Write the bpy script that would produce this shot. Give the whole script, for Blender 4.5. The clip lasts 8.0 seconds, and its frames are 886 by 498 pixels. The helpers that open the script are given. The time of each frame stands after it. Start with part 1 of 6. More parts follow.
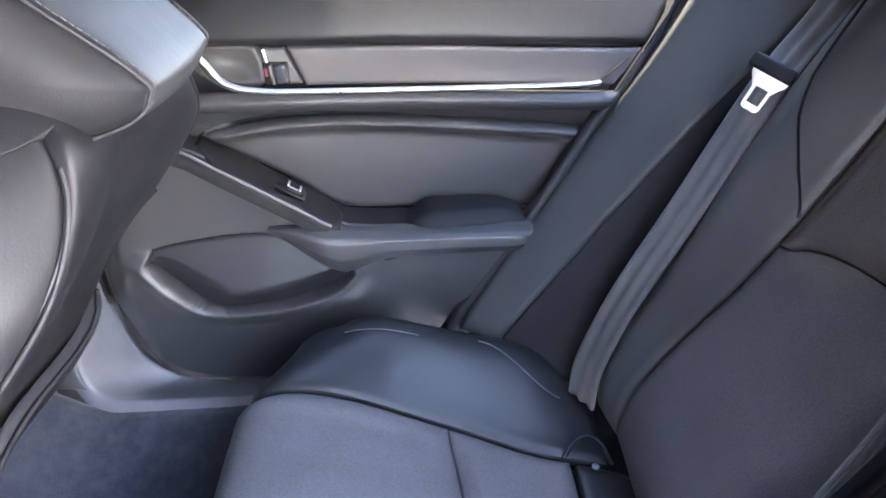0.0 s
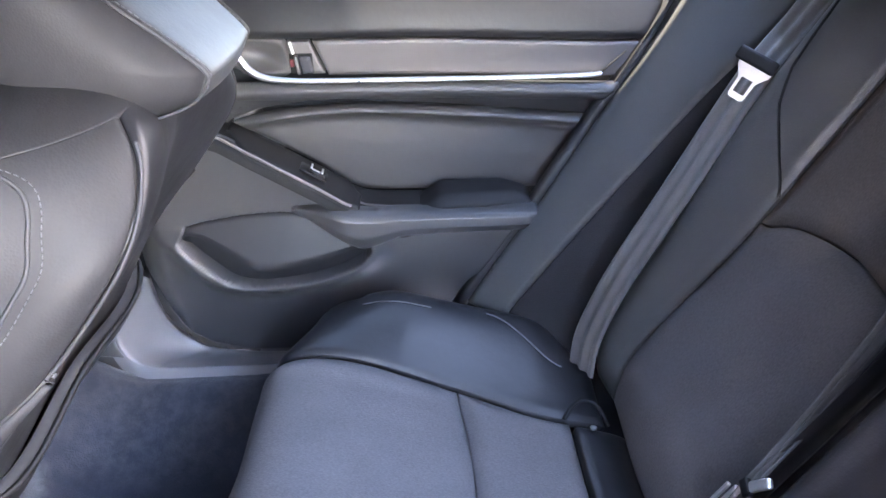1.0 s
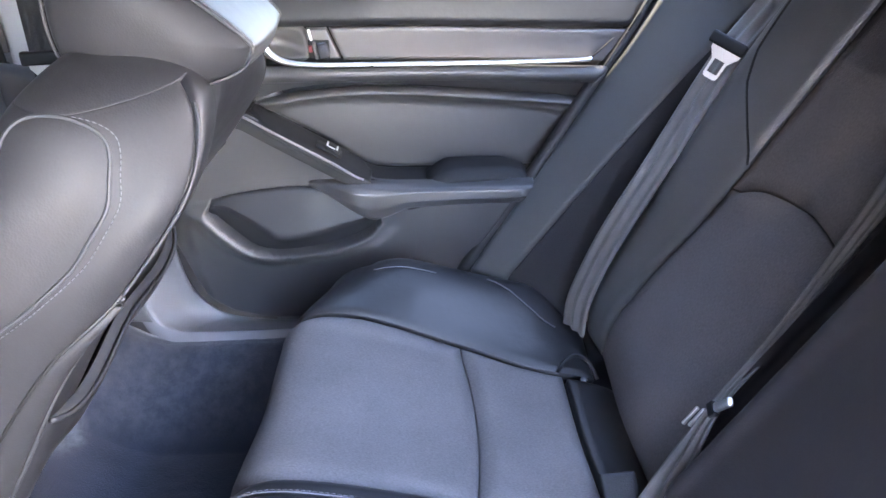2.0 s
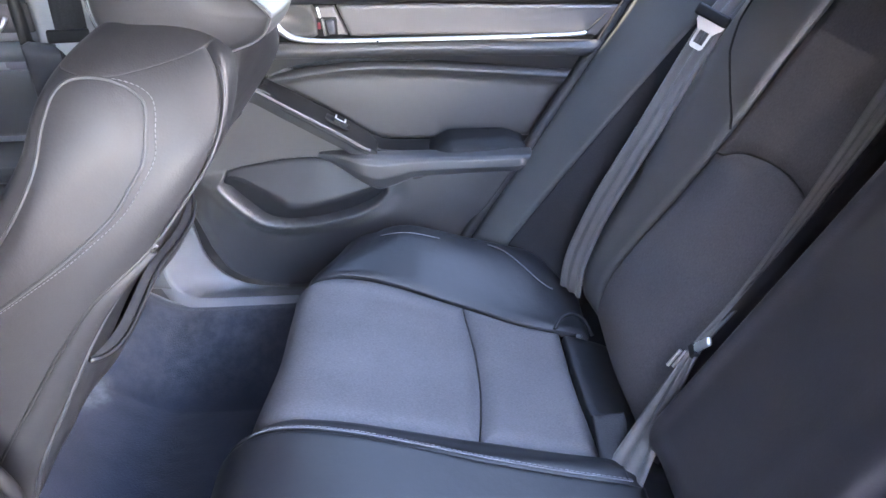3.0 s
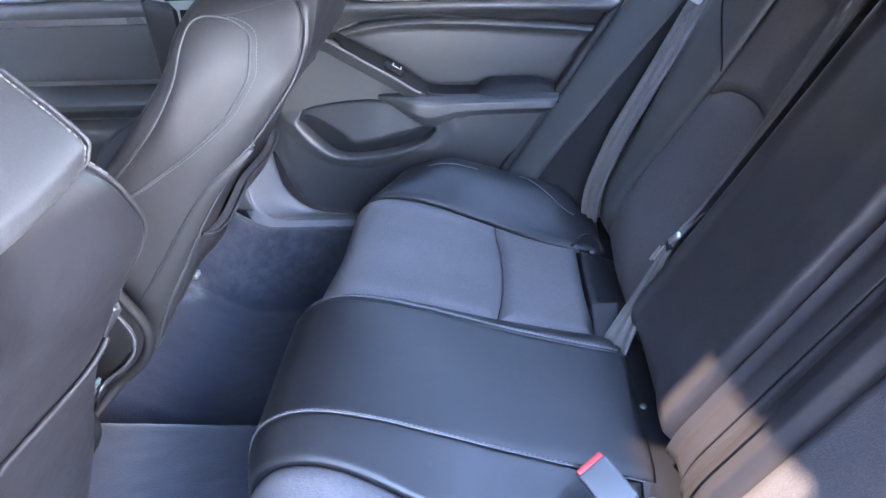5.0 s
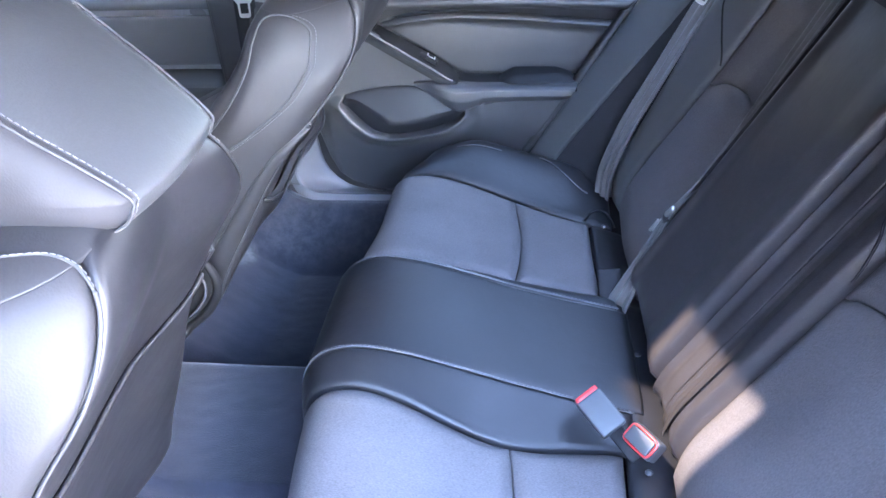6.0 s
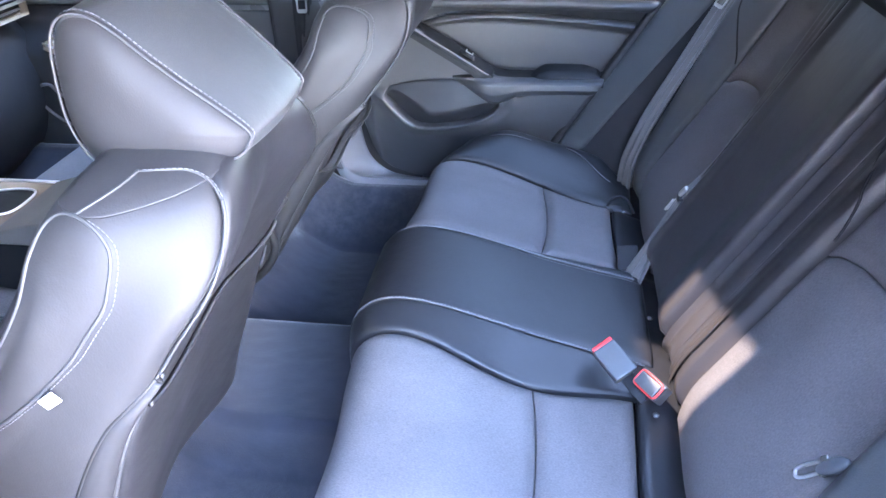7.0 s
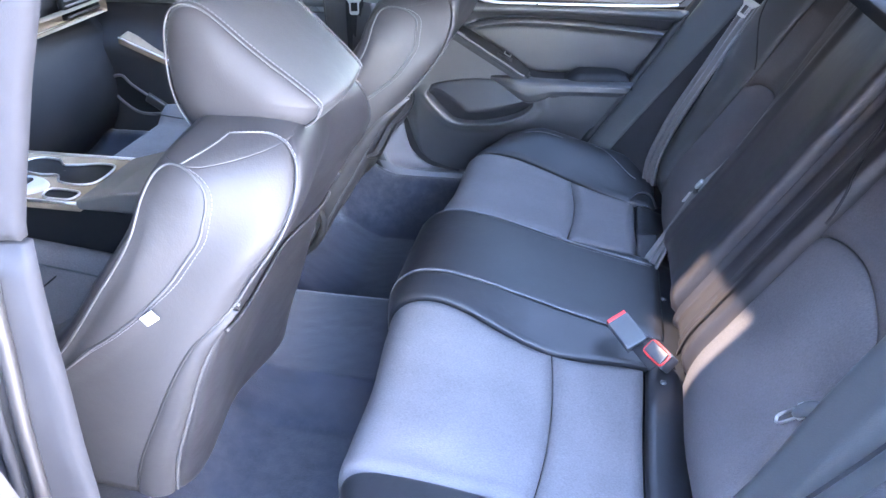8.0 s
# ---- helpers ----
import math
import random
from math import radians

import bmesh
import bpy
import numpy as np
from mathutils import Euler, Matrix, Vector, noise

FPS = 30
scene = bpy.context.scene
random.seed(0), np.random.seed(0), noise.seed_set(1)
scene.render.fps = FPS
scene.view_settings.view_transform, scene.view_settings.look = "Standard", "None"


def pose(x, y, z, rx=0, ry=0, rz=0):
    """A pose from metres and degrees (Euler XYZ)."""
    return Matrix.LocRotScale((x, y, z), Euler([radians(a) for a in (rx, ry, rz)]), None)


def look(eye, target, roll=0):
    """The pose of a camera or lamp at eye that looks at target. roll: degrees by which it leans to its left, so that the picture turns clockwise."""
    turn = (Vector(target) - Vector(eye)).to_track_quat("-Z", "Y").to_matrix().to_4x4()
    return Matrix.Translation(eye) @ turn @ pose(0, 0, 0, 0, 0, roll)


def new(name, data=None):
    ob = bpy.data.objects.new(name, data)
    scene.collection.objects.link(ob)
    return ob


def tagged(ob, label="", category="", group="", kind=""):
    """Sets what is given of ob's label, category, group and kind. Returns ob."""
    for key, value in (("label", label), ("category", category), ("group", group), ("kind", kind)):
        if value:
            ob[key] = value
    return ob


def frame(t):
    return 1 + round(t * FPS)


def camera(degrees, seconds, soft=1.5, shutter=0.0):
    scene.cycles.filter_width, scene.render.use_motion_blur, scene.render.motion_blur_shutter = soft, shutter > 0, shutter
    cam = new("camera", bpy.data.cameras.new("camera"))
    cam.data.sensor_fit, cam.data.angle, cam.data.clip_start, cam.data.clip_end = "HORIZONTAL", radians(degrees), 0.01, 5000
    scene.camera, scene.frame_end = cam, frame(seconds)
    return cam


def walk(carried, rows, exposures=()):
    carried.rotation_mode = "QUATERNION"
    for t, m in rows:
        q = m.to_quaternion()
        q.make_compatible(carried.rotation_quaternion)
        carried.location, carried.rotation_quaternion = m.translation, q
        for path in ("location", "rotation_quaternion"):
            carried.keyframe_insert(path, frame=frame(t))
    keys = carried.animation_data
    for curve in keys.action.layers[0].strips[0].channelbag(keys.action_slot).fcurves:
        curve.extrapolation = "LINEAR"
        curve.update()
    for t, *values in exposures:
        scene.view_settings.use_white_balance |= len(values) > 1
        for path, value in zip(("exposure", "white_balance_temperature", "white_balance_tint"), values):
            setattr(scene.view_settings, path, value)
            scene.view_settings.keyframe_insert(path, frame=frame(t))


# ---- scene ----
cam = camera(65.0, 8.0)
PATH = [
    (0, (-0.042, -0.173, 1.021), (0.04, 1.56, 0.025), -0.5),
    (0.5, (-0.042, -0.209, 1.03), (0.031, 1.52, 0.026), -0.5),
    (1, (-0.048, -0.251, 1.041), (0.006, 1.473, 0.028), -0.6),
    (2.5, (-0.059, -0.409, 1.047), (-0.007, 1.318, 0.04), -0.6),
    (3, (-0.058, -0.439, 1.047), (-0.02, 1.271, 0.01), -1.2),
    (3.5, (-0.058, -0.48, 1.038), (-0.037, 1.234, 0.007), -1.3),
    (4, (-0.027, -0.544, 1.039), (-0.055, 1.176, 0.019), -1.3),
    (4.5, (-0.014, -0.611, 1.045), (-0.106, 1.087, -0.006), -2.1),
    (6, (0.005, -0.834, 1.14), (-0.214, 0.809, 0.022), -3.0),
    (6.5, (0.009, -0.917, 1.141), (-0.243, 0.724, 0.025), -2.4),
    (7, (0.002, -0.99, 1.156), (-0.283, 0.66, 0.063), -2.3),
    (7.5, (0.012, -1.061, 1.17), (-0.314, 0.589, 0.086), -2.0),
    (8, (0.027, -1.125, 1.178), (-0.355, 0.521, 0.107), -1.9),
]
EXPOSURES = [(0.0, 7.05, 7950, 22.5), (3.0, 7.34, 7750, 21.8), (4.5, 7.15, 7200, 20.8), (5.8, 7.20, 6700, 19), (8.0, 7.14, 6850, 18.5)]
walk(cam, [(t, look(eye, target, roll)) for t, eye, target, roll in PATH], EXPOSURES)

# ---- world and sun ----
world = bpy.data.worlds.new("sky")
scene.world = world
world.use_nodes = True
wn = world.node_tree.nodes
sky = wn.new("ShaderNodeTexSky")
sky.sky_type = "NISHITA"
sky.sun_disc = False
sky.dust_density = 0.0
sky.sun_elevation = radians(63.7)
sky.sun_rotation = radians(-94.8)
wn["Background"].inputs[1].default_value = 0.15
world.node_tree.links.new(sky.outputs[0], wn["Background"].inputs[0])
SUN_WAY = Vector((-0.6, -0.05, 1.25))      # from the car towards the sun
sun_data = bpy.data.lights.new("sun", "SUN")
sun_data.energy, sun_data.angle, sun_data.color = 2.2, radians(1.3), (1.0, 0.94, 0.86)
sun = new("sun", sun_data)
sun.matrix_world = look((0, 0, 5), Vector((0, 0, 5)) - SUN_WAY)


# ---- materials ----
def material(name, colour, rough=0.5, metal=0.0, grain=0.0, scale=900.0, vary=0.15, patch_scale=9.0, rough_vary=0.08, kind="grain", sheen=0.0, spec=0.5, wrinkle=0.0):
    """Principled surface with large stains, fine grain in colour and bump."""
    m = bpy.data.materials.new(name)
    m.use_nodes = True
    nt = m.node_tree
    b = nt.nodes["Principled BSDF"]
    b.inputs["Metallic"].default_value = metal
    b.inputs["Specular IOR Level"].default_value = spec
    if sheen:
        b.inputs["Sheen Weight"].default_value = sheen
        b.inputs["Sheen Roughness"].default_value = 0.5
    tc = nt.nodes.new("ShaderNodeTexCoord")
    big = nt.nodes.new("ShaderNodeTexNoise")
    big.inputs["Scale"].default_value = patch_scale
    big.inputs["Detail"].default_value = 5
    nt.links.new(tc.outputs["Object"], big.inputs["Vector"])
    if kind == "weave":
        fine = nt.nodes.new("ShaderNodeTexNoise")
        fine.inputs["Scale"].default_value = scale
        fine.inputs["Detail"].default_value = 3
        mp = nt.nodes.new("ShaderNodeMapping")
        mp.inputs["Scale"].default_value = (0.45, 1.0, 0.45)
        nt.links.new(tc.outputs["Object"], mp.inputs["Vector"])
        nt.links.new(mp.outputs[0], fine.inputs["Vector"])
        fine_out = fine.outputs["Fac"]
    elif kind == "leather":
        fine = nt.nodes.new("ShaderNodeTexVoronoi")
        fine.inputs["Scale"].default_value = scale
        nt.links.new(tc.outputs["Object"], fine.inputs["Vector"])
        fine_out = fine.outputs["Distance"]
    else:
        fine = nt.nodes.new("ShaderNodeTexNoise")
        fine.inputs["Scale"].default_value = scale
        fine.inputs["Detail"].default_value = 4
        nt.links.new(tc.outputs["Object"], fine.inputs["Vector"])
        fine_out = fine.outputs["Fac"]
    mixf = nt.nodes.new("ShaderNodeMath")
    mixf.operation = "MULTIPLY_ADD"
    nt.links.new(fine_out, mixf.inputs[0])
    mixf.inputs[1].default_value = 1.6 if kind == "weave" else 0.5
    nt.links.new(big.outputs["Fac"], mixf.inputs[2])
    ramp = nt.nodes.new("ShaderNodeMapRange")
    ramp.inputs["From Min"].default_value = 0.75 if kind == "weave" else 0.25
    ramp.inputs["From Max"].default_value = 1.85 if kind == "weave" else 1.30
    ramp.inputs["To Min"].default_value = 1.0 - vary
    ramp.inputs["To Max"].default_value = 1.0 + vary
    nt.links.new(mixf.outputs[0], ramp.inputs["Value"])
    mul = nt.nodes.new("ShaderNodeVectorMath")
    mul.operation = "SCALE"
    mul.inputs[0].default_value = colour
    nt.links.new(ramp.outputs[0], mul.inputs["Scale"])
    nt.links.new(mul.outputs[0], b.inputs["Base Color"])
    rr = nt.nodes.new("ShaderNodeMapRange")
    rr.inputs["From Min"].default_value = 0.15
    rr.inputs["From Max"].default_value = 0.85
    rr.inputs["To Min"].default_value = max(0.02, rough - rough_vary)
    rr.inputs["To Max"].default_value = min(1.0, rough + rough_vary)
    nt.links.new(big.outputs["Fac"], rr.inputs["Value"])
    nt.links.new(rr.outputs[0], b.inputs["Roughness"])
    if grain:
        bump = nt.nodes.new("ShaderNodeBump")
        bump.inputs["Strength"].default_value = grain
        bump.inputs["Distance"].default_value = 0.001
        nt.links.new(fine_out, bump.inputs["Height"])
        nt.links.new(bump.outputs[0], b.inputs["Normal"])
        if wrinkle:
            soft = nt.nodes.new("ShaderNodeTexNoise")
            soft.inputs["Scale"].default_value = 22.0
            soft.inputs["Detail"].default_value = 3
            nt.links.new(tc.outputs["Object"], soft.inputs["Vector"])
            dent = nt.nodes.new("ShaderNodeBump")
            dent.inputs["Strength"].default_value = wrinkle
            dent.inputs["Distance"].default_value = 0.006
            nt.links.new(soft.outputs["Fac"], dent.inputs["Height"])
            nt.links.new(dent.outputs[0], bump.inputs["Normal"])
    return m


VINYL = material("black vinyl", (0.013, 0.013, 0.015), 0.42, grain=0.08, scale=420, vary=0.12, spec=0.40, wrinkle=0.22)
VINYL_SOFT = material("soft black leatherette", (0.021, 0.021, 0.023), 0.57, grain=0.08, scale=500, vary=0.14, kind="leather", spec=0.30, wrinkle=0.18)
STRIP = material("black seat back leatherette", (0.031, 0.028, 0.029), 0.36, grain=0.08, scale=500, vary=0.12, kind="leather", spec=0.4, wrinkle=0.18)
CLOTH = material("charcoal woven cloth", (0.090, 0.082, 0.084), 0.70, grain=0.5, scale=700, vary=0.35, kind="weave", spec=0.25, wrinkle=0.25)
SIDE_PANEL = material("grey leatherette side insert", (0.021, 0.021, 0.023), 0.56, grain=0.08, scale=600, vary=0.10, kind="leather", spec=0.22, wrinkle=0.10)
BOUNCE_WALL = material("pale unseen bounce wall", (0.68, 0.68, 0.69), 0.9, grain=0.4, scale=30, vary=0.12, patch_scale=0.6)
# black leatherette lightened to stand in for bright reflections on the headrests
HEADREST_LIT = material("black headrest leatherette lightened as if lit", (0.042, 0.044, 0.047), 0.44, grain=0.08, scale=500, vary=0.14, kind="leather", spec=0.40, wrinkle=0.18)
# door trim colour lightened to stand in for strong light on the front door
DOOR_TRIM_LIT = material("door trim lightened as if lit", (0.095, 0.100, 0.104), 0.48, grain=0.15, scale=900, vary=0.14)
PAD = material("black soft armrest skin", (0.010, 0.010, 0.011), 0.70, grain=0.06, scale=500, vary=0.12, kind="leather", spec=0.25)
PILLAR = material("light grey pillar plastic", (0.34, 0.345, 0.35), 0.5, grain=0.1, vary=0.08)
GLOSS = material("glossy dark plastic", (0.05, 0.05, 0.056), 0.2, vary=0.1)
CLOTH_DARK = material("dark cloth strip", (0.022, 0.022, 0.024), 0.9, grain=0.4, scale=1100, vary=0.3, kind="weave", spec=0.2)
CARPET = material("navy black carpet", (0.015, 0.017, 0.026), 0.97, grain=0.9, scale=420, vary=0.55, patch_scale=14, sheen=0.3, spec=0.1)
PLASTIC = material("textured dark grey plastic", (0.040, 0.039, 0.041), 0.38, grain=0.2, scale=1500, vary=0.12)
PLASTIC_DARK = material("smooth black plastic", (0.009, 0.009, 0.010), 0.60, grain=0.08, scale=1500, vary=0.12, spec=0.22)
PLASTIC_GREY = material("warm grey door insert", (0.085, 0.078, 0.077), 0.46, grain=0.2, scale=1400, vary=0.12)
BEZEL = material("brushed dark silver trim", (0.115, 0.106, 0.106), 0.46, metal=0.25, grain=0.12, scale=900, vary=0.12)
CHROME = material("satin chrome", (0.88, 0.87, 0.87), 0.30, metal=1.0, vary=0.04, rough_vary=0.05)
STEEL = material("polished belt tongue steel", (0.66, 0.65, 0.63), 0.34, metal=0.9, vary=0.08)
WEB = material("grey belt webbing", (0.098, 0.094, 0.092), 0.7, grain=0.5, scale=1500, vary=0.2, kind="weave", sheen=0.2)
THREAD = material("light grey thread", (0.105, 0.105, 0.114), 0.7, vary=0.1)
SEAM = material("dark seam cord", (0.085, 0.085, 0.09), 0.5, grain=0.2, scale=1200, vary=0.1)
PIPING = material("dark grey piping", (0.030, 0.031, 0.034), 0.6, grain=0.2, scale=1200, vary=0.1)
RED = material("red release button", (0.55, 0.03, 0.03), 0.4, vary=0.1)
INSERT = material("soft dark grey door vinyl", (0.050, 0.048, 0.049), 0.46, grain=0.15, scale=700, vary=0.16, kind="leather", wrinkle=0.10)
POCKET = material("dark moulded plastic", (0.016, 0.016, 0.019), 0.50, grain=0.15, scale=1400, vary=0.12, spec=0.3)
RED_MUTED = material("dull red lock mark", (0.16, 0.022, 0.03), 0.45, vary=0.1)
BUCKLE = material("grey buckle plastic", (0.060, 0.064, 0.068), 0.4, grain=0.1, vary=0.1)
TAG = material("white fabric tag", (0.45, 0.45, 0.45), 0.7, vary=0.08)
RUBBER = material("black rubber seal", (0.012, 0.012, 0.013), 0.55, vary=0.1)
PAINT = material("silver grey body paint", (0.42, 0.43, 0.45), 0.3, metal=0.3, vary=0.05)
SEAL = material("pale grey pillar trim", (0.015, 0.016, 0.019), 0.62, grain=0.1, vary=0.08, spec=0.15)
HEADLINER = material("dark grey headliner", (0.045, 0.044, 0.043), 0.95, grain=0.4, scale=800, vary=0.08)
# dark grey for the unseen walls and roof that block light
LIGHT_BLOCK_GREY = material("grey unseen light block", (0.25, 0.25, 0.255), 0.9, grain=0.5, scale=60, vary=0.25, patch_scale=1.5)
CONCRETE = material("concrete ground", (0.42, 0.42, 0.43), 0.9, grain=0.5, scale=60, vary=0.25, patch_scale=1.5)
# dark trim plastic lightened to stand in for the light on the sill
SILL_LIT = material("dark sill plastic lightened as if lit", (0.115, 0.112, 0.118), 0.38, grain=0.2, scale=1400, vary=0.12)
# leatherette lightened and warmed to stand in for sun on the lid
LID_SUNLIT = material("lid leatherette warmed as if sunlit", (0.105, 0.098, 0.090), 0.5, grain=0.06, scale=500, vary=0.12, kind="leather")
WING = material("charcoal leatherette wing cover", (0.060, 0.063, 0.064), 0.40, grain=0.08, scale=500, vary=0.12, kind="leather", spec=0.4)
SOCKET = material("green grey socket plastic", (0.06, 0.10, 0.10), 0.4, vary=0.1)
TAN = material("wood-look console trim", (0.24, 0.18, 0.125), 0.5, grain=0.1, scale=120, vary=0.25)


def dust_and_light(m, dust_light_tone, spots):
    """Lays broken pale patches of dirt and painted-in light round the given places (x, y, z, reach, amount) over a
    material's base colour.
    """
    nt = m.node_tree
    b = nt.nodes["Principled BSDF"]
    plain = b.inputs["Base Color"].links[0].from_socket
    tc = nt.nodes.new("ShaderNodeTexCoord")
    total = None
    for x, y, z, reach, amount in spots:
        mp = nt.nodes.new("ShaderNodeMapping")
        mp.inputs["Location"].default_value = (-x / reach[0], -y / reach[1], -z / reach[2])
        mp.inputs["Scale"].default_value = (1 / reach[0], 1 / reach[1], 1 / reach[2])
        nt.links.new(tc.outputs["Object"], mp.inputs["Vector"])
        far = nt.nodes.new("ShaderNodeVectorMath")
        far.operation = "LENGTH"
        nt.links.new(mp.outputs[0], far.inputs[0])
        fade = nt.nodes.new("ShaderNodeMapRange")
        fade.interpolation_type = "SMOOTHSTEP"
        for key, value in (("From Min", 1.0), ("From Max", 0.45), ("To Min", 0.0), ("To Max", amount)):
            fade.inputs[key].default_value = value
        nt.links.new(far.outputs["Value"], fade.inputs["Value"])
        if total is None:
            total = fade.outputs[0]
        else:
            add = nt.nodes.new("ShaderNodeMath")
            nt.links.new(total, add.inputs[0])
            nt.links.new(fade.outputs[0], add.inputs[1])
            total = add.outputs[0]
    noise = nt.nodes.new("ShaderNodeTexNoise")
    noise.inputs["Scale"].default_value = 38
    noise.inputs["Detail"].default_value = 8
    noise.inputs["Roughness"].default_value = 0.68
    nt.links.new(tc.outputs["Object"], noise.inputs["Vector"])
    rough = nt.nodes.new("ShaderNodeMapRange")
    for key, value in (("From Min", 0.40), ("From Max", 0.68), ("To Min", 0.25), ("To Max", 1.0)):
        rough.inputs[key].default_value = value
    nt.links.new(noise.outputs["Fac"], rough.inputs["Value"])
    much = nt.nodes.new("ShaderNodeMath")
    much.operation = "MULTIPLY"
    nt.links.new(total, much.inputs[0])
    nt.links.new(rough.outputs[0], much.inputs[1])
    mix = nt.nodes.new("ShaderNodeMix")
    mix.data_type = "RGBA"
    nt.links.new(much.outputs[0], mix.inputs["Factor"])
    nt.links.new(plain, mix.inputs["A"])
    mix.inputs["B"].default_value = (*dust_light_tone, 1)
    nt.links.new(mix.outputs["Result"], b.inputs["Base Color"])


# sill slope: dirt and painted light; seat rail: fluff; driver floor: painted light
dust_and_light(CARPET, (0.24, 0.25, 0.25), [(-0.52, 0.64, 0.22, (0.34, 0.16, 0.2), 0.11), (-0.675, 0.50, 0.20, (0.055, 0.06, 0.1), 0.38), (-0.45, -0.34, 0.13, (0.40, 0.22, 0.2), 0.06)])


def tinted_glass(name, tint):
    m = bpy.data.materials.new(name)
    m.use_nodes = True
    nt = m.node_tree
    nt.nodes.remove(nt.nodes["Principled BSDF"])
    tr, gl, mix, fr = (nt.nodes.new(k) for k in ("ShaderNodeBsdfTransparent", "ShaderNodeBsdfGlossy", "ShaderNodeMixShader", "ShaderNodeFresnel"))
    tr.inputs[0].default_value = (*tint, 1)
    gl.inputs["Roughness"].default_value = 0.02
    fr.inputs["IOR"].default_value = 1.45
    nt.links.new(fr.outputs[0], mix.inputs[0])
    nt.links.new(tr.outputs[0], mix.inputs[1])
    nt.links.new(gl.outputs[0], mix.inputs[2])
    nt.links.new(mix.outputs[0], nt.nodes["Material Output"].inputs["Surface"])
    return m


CLEAR = tinted_glass("green tinted window glass", (0.70, 0.77, 0.76))
PRIVACY = tinted_glass("dark tinted window glass", (0.165, 0.185, 0.185))
REAR_GLASS = tinted_glass("clear rear window glass", (0.92, 0.93, 0.93))
# panes over the added roof openings; their tint sets how bright the patches are
SUN_PATCH_GLASS = tinted_glass("tinted sun patch glass", (0.33, 0.325, 0.32))
SUN_PATCH_GLASS_DARK = tinted_glass("dark tinted sun patch glass", (0.045, 0.0455, 0.046))


# ---- builders ----
def thing(name, loc, label, category, group="", kind=""):
    e = new(name)
    e.empty_display_size = 0.05
    e.location = loc
    return tagged(e, label, category, group, kind)


def mesh_object(name, verts, faces, mat, parent=None, label="", smooth=True):
    me = bpy.data.meshes.new(name)
    me.from_pydata([tuple(map(float, v)) for v in verts], [], [tuple(f) for f in faces])
    me.materials.append(mat)
    if smooth:
        me.polygons.foreach_set("use_smooth", [True] * len(me.polygons))
    me.update()
    ob = new(name, me)
    if parent is not None:
        ob.parent = parent
        base = Matrix.Identity(4)
        p = parent
        while p is not None:
            base = p.matrix_basis.inverted() @ base if p.parent is None else base
            p = p.parent
        ob.matrix_parent_inverse = base if parent.parent is None else Matrix.Identity(4)
    if label:
        ob["label"] = label
    return ob


def part(name, bm, mat, parent, label="", smooth=True):
    bm.normal_update()
    verts = [v.co[:] for v in bm.verts]
    bm.verts.index_update()
    faces = [[v.index for v in f.verts] for f in bm.faces]
    bm.free()
    return mesh_object(name, verts, faces, mat, parent, label, smooth)


def spline(pts, n, closed=False):
    """n points along a Catmull-Rom curve through pts, evenly by parameter."""
    p = np.array(pts, float)
    k = len(p)
    out = []
    span = k if closed else k - 1
    for s in np.linspace(0, span, n, endpoint=not closed):
        i = min(int(s), span - 1)
        f = s - i
        if closed:
            a, b, c, d = p[(i - 1) % k], p[i % k], p[(i + 1) % k], p[(i + 2) % k]
        else:
            b, c = p[i], p[i + 1]
            a = p[i - 1] if i > 0 else 2 * b - c
            d = p[i + 2] if i + 2 < k else 2 * c - b
        out.append(0.5 * (2 * b + (c - a) * f + (2 * a - 5 * b + 4 * c - d) * f * f + (3 * b - a - 3 * c + d) * f ** 3))
    return np.array(out)


def flow(x, xs, ys):
    """Smooth curve through knots, flat beyond the ends."""
    xs, ys = np.array(xs, float), np.array(ys, float)
    d = np.diff(ys) / np.diff(xs)
    m = np.concatenate([[0.0], np.where(d[:-1] * d[1:] > 0, 2 * d[:-1] * d[1:] / (d[:-1] + d[1:] + 1e-12), 0.0), [0.0]])
    x = np.clip(np.asarray(x, float), xs[0], xs[-1])
    i = np.clip(np.searchsorted(xs, x, side="right") - 1, 0, len(xs) - 2)
    h = xs[i + 1] - xs[i]
    t = (x - xs[i]) / h
    return (2 * t ** 3 - 3 * t ** 2 + 1) * ys[i] + (t ** 3 - 2 * t ** 2 + t) * h * m[i] + (3 * t ** 2 - 2 * t ** 3) * ys[i + 1] + (t ** 3 - t ** 2) * h * m[i + 1]


def ease(n):
    """0 to 1 with closer steps at both ends."""
    t = np.linspace(0, 1, n)
    return 0.45 * t + 0.55 * (0.5 - 0.5 * np.cos(math.pi * t))


def grid_normals(P):
    du = np.gradient(P, axis=0)
    dv = np.gradient(P, axis=1)
    n = np.cross(du, dv)
    return n / (np.linalg.norm(n, axis=2, keepdims=True) + 1e-12)


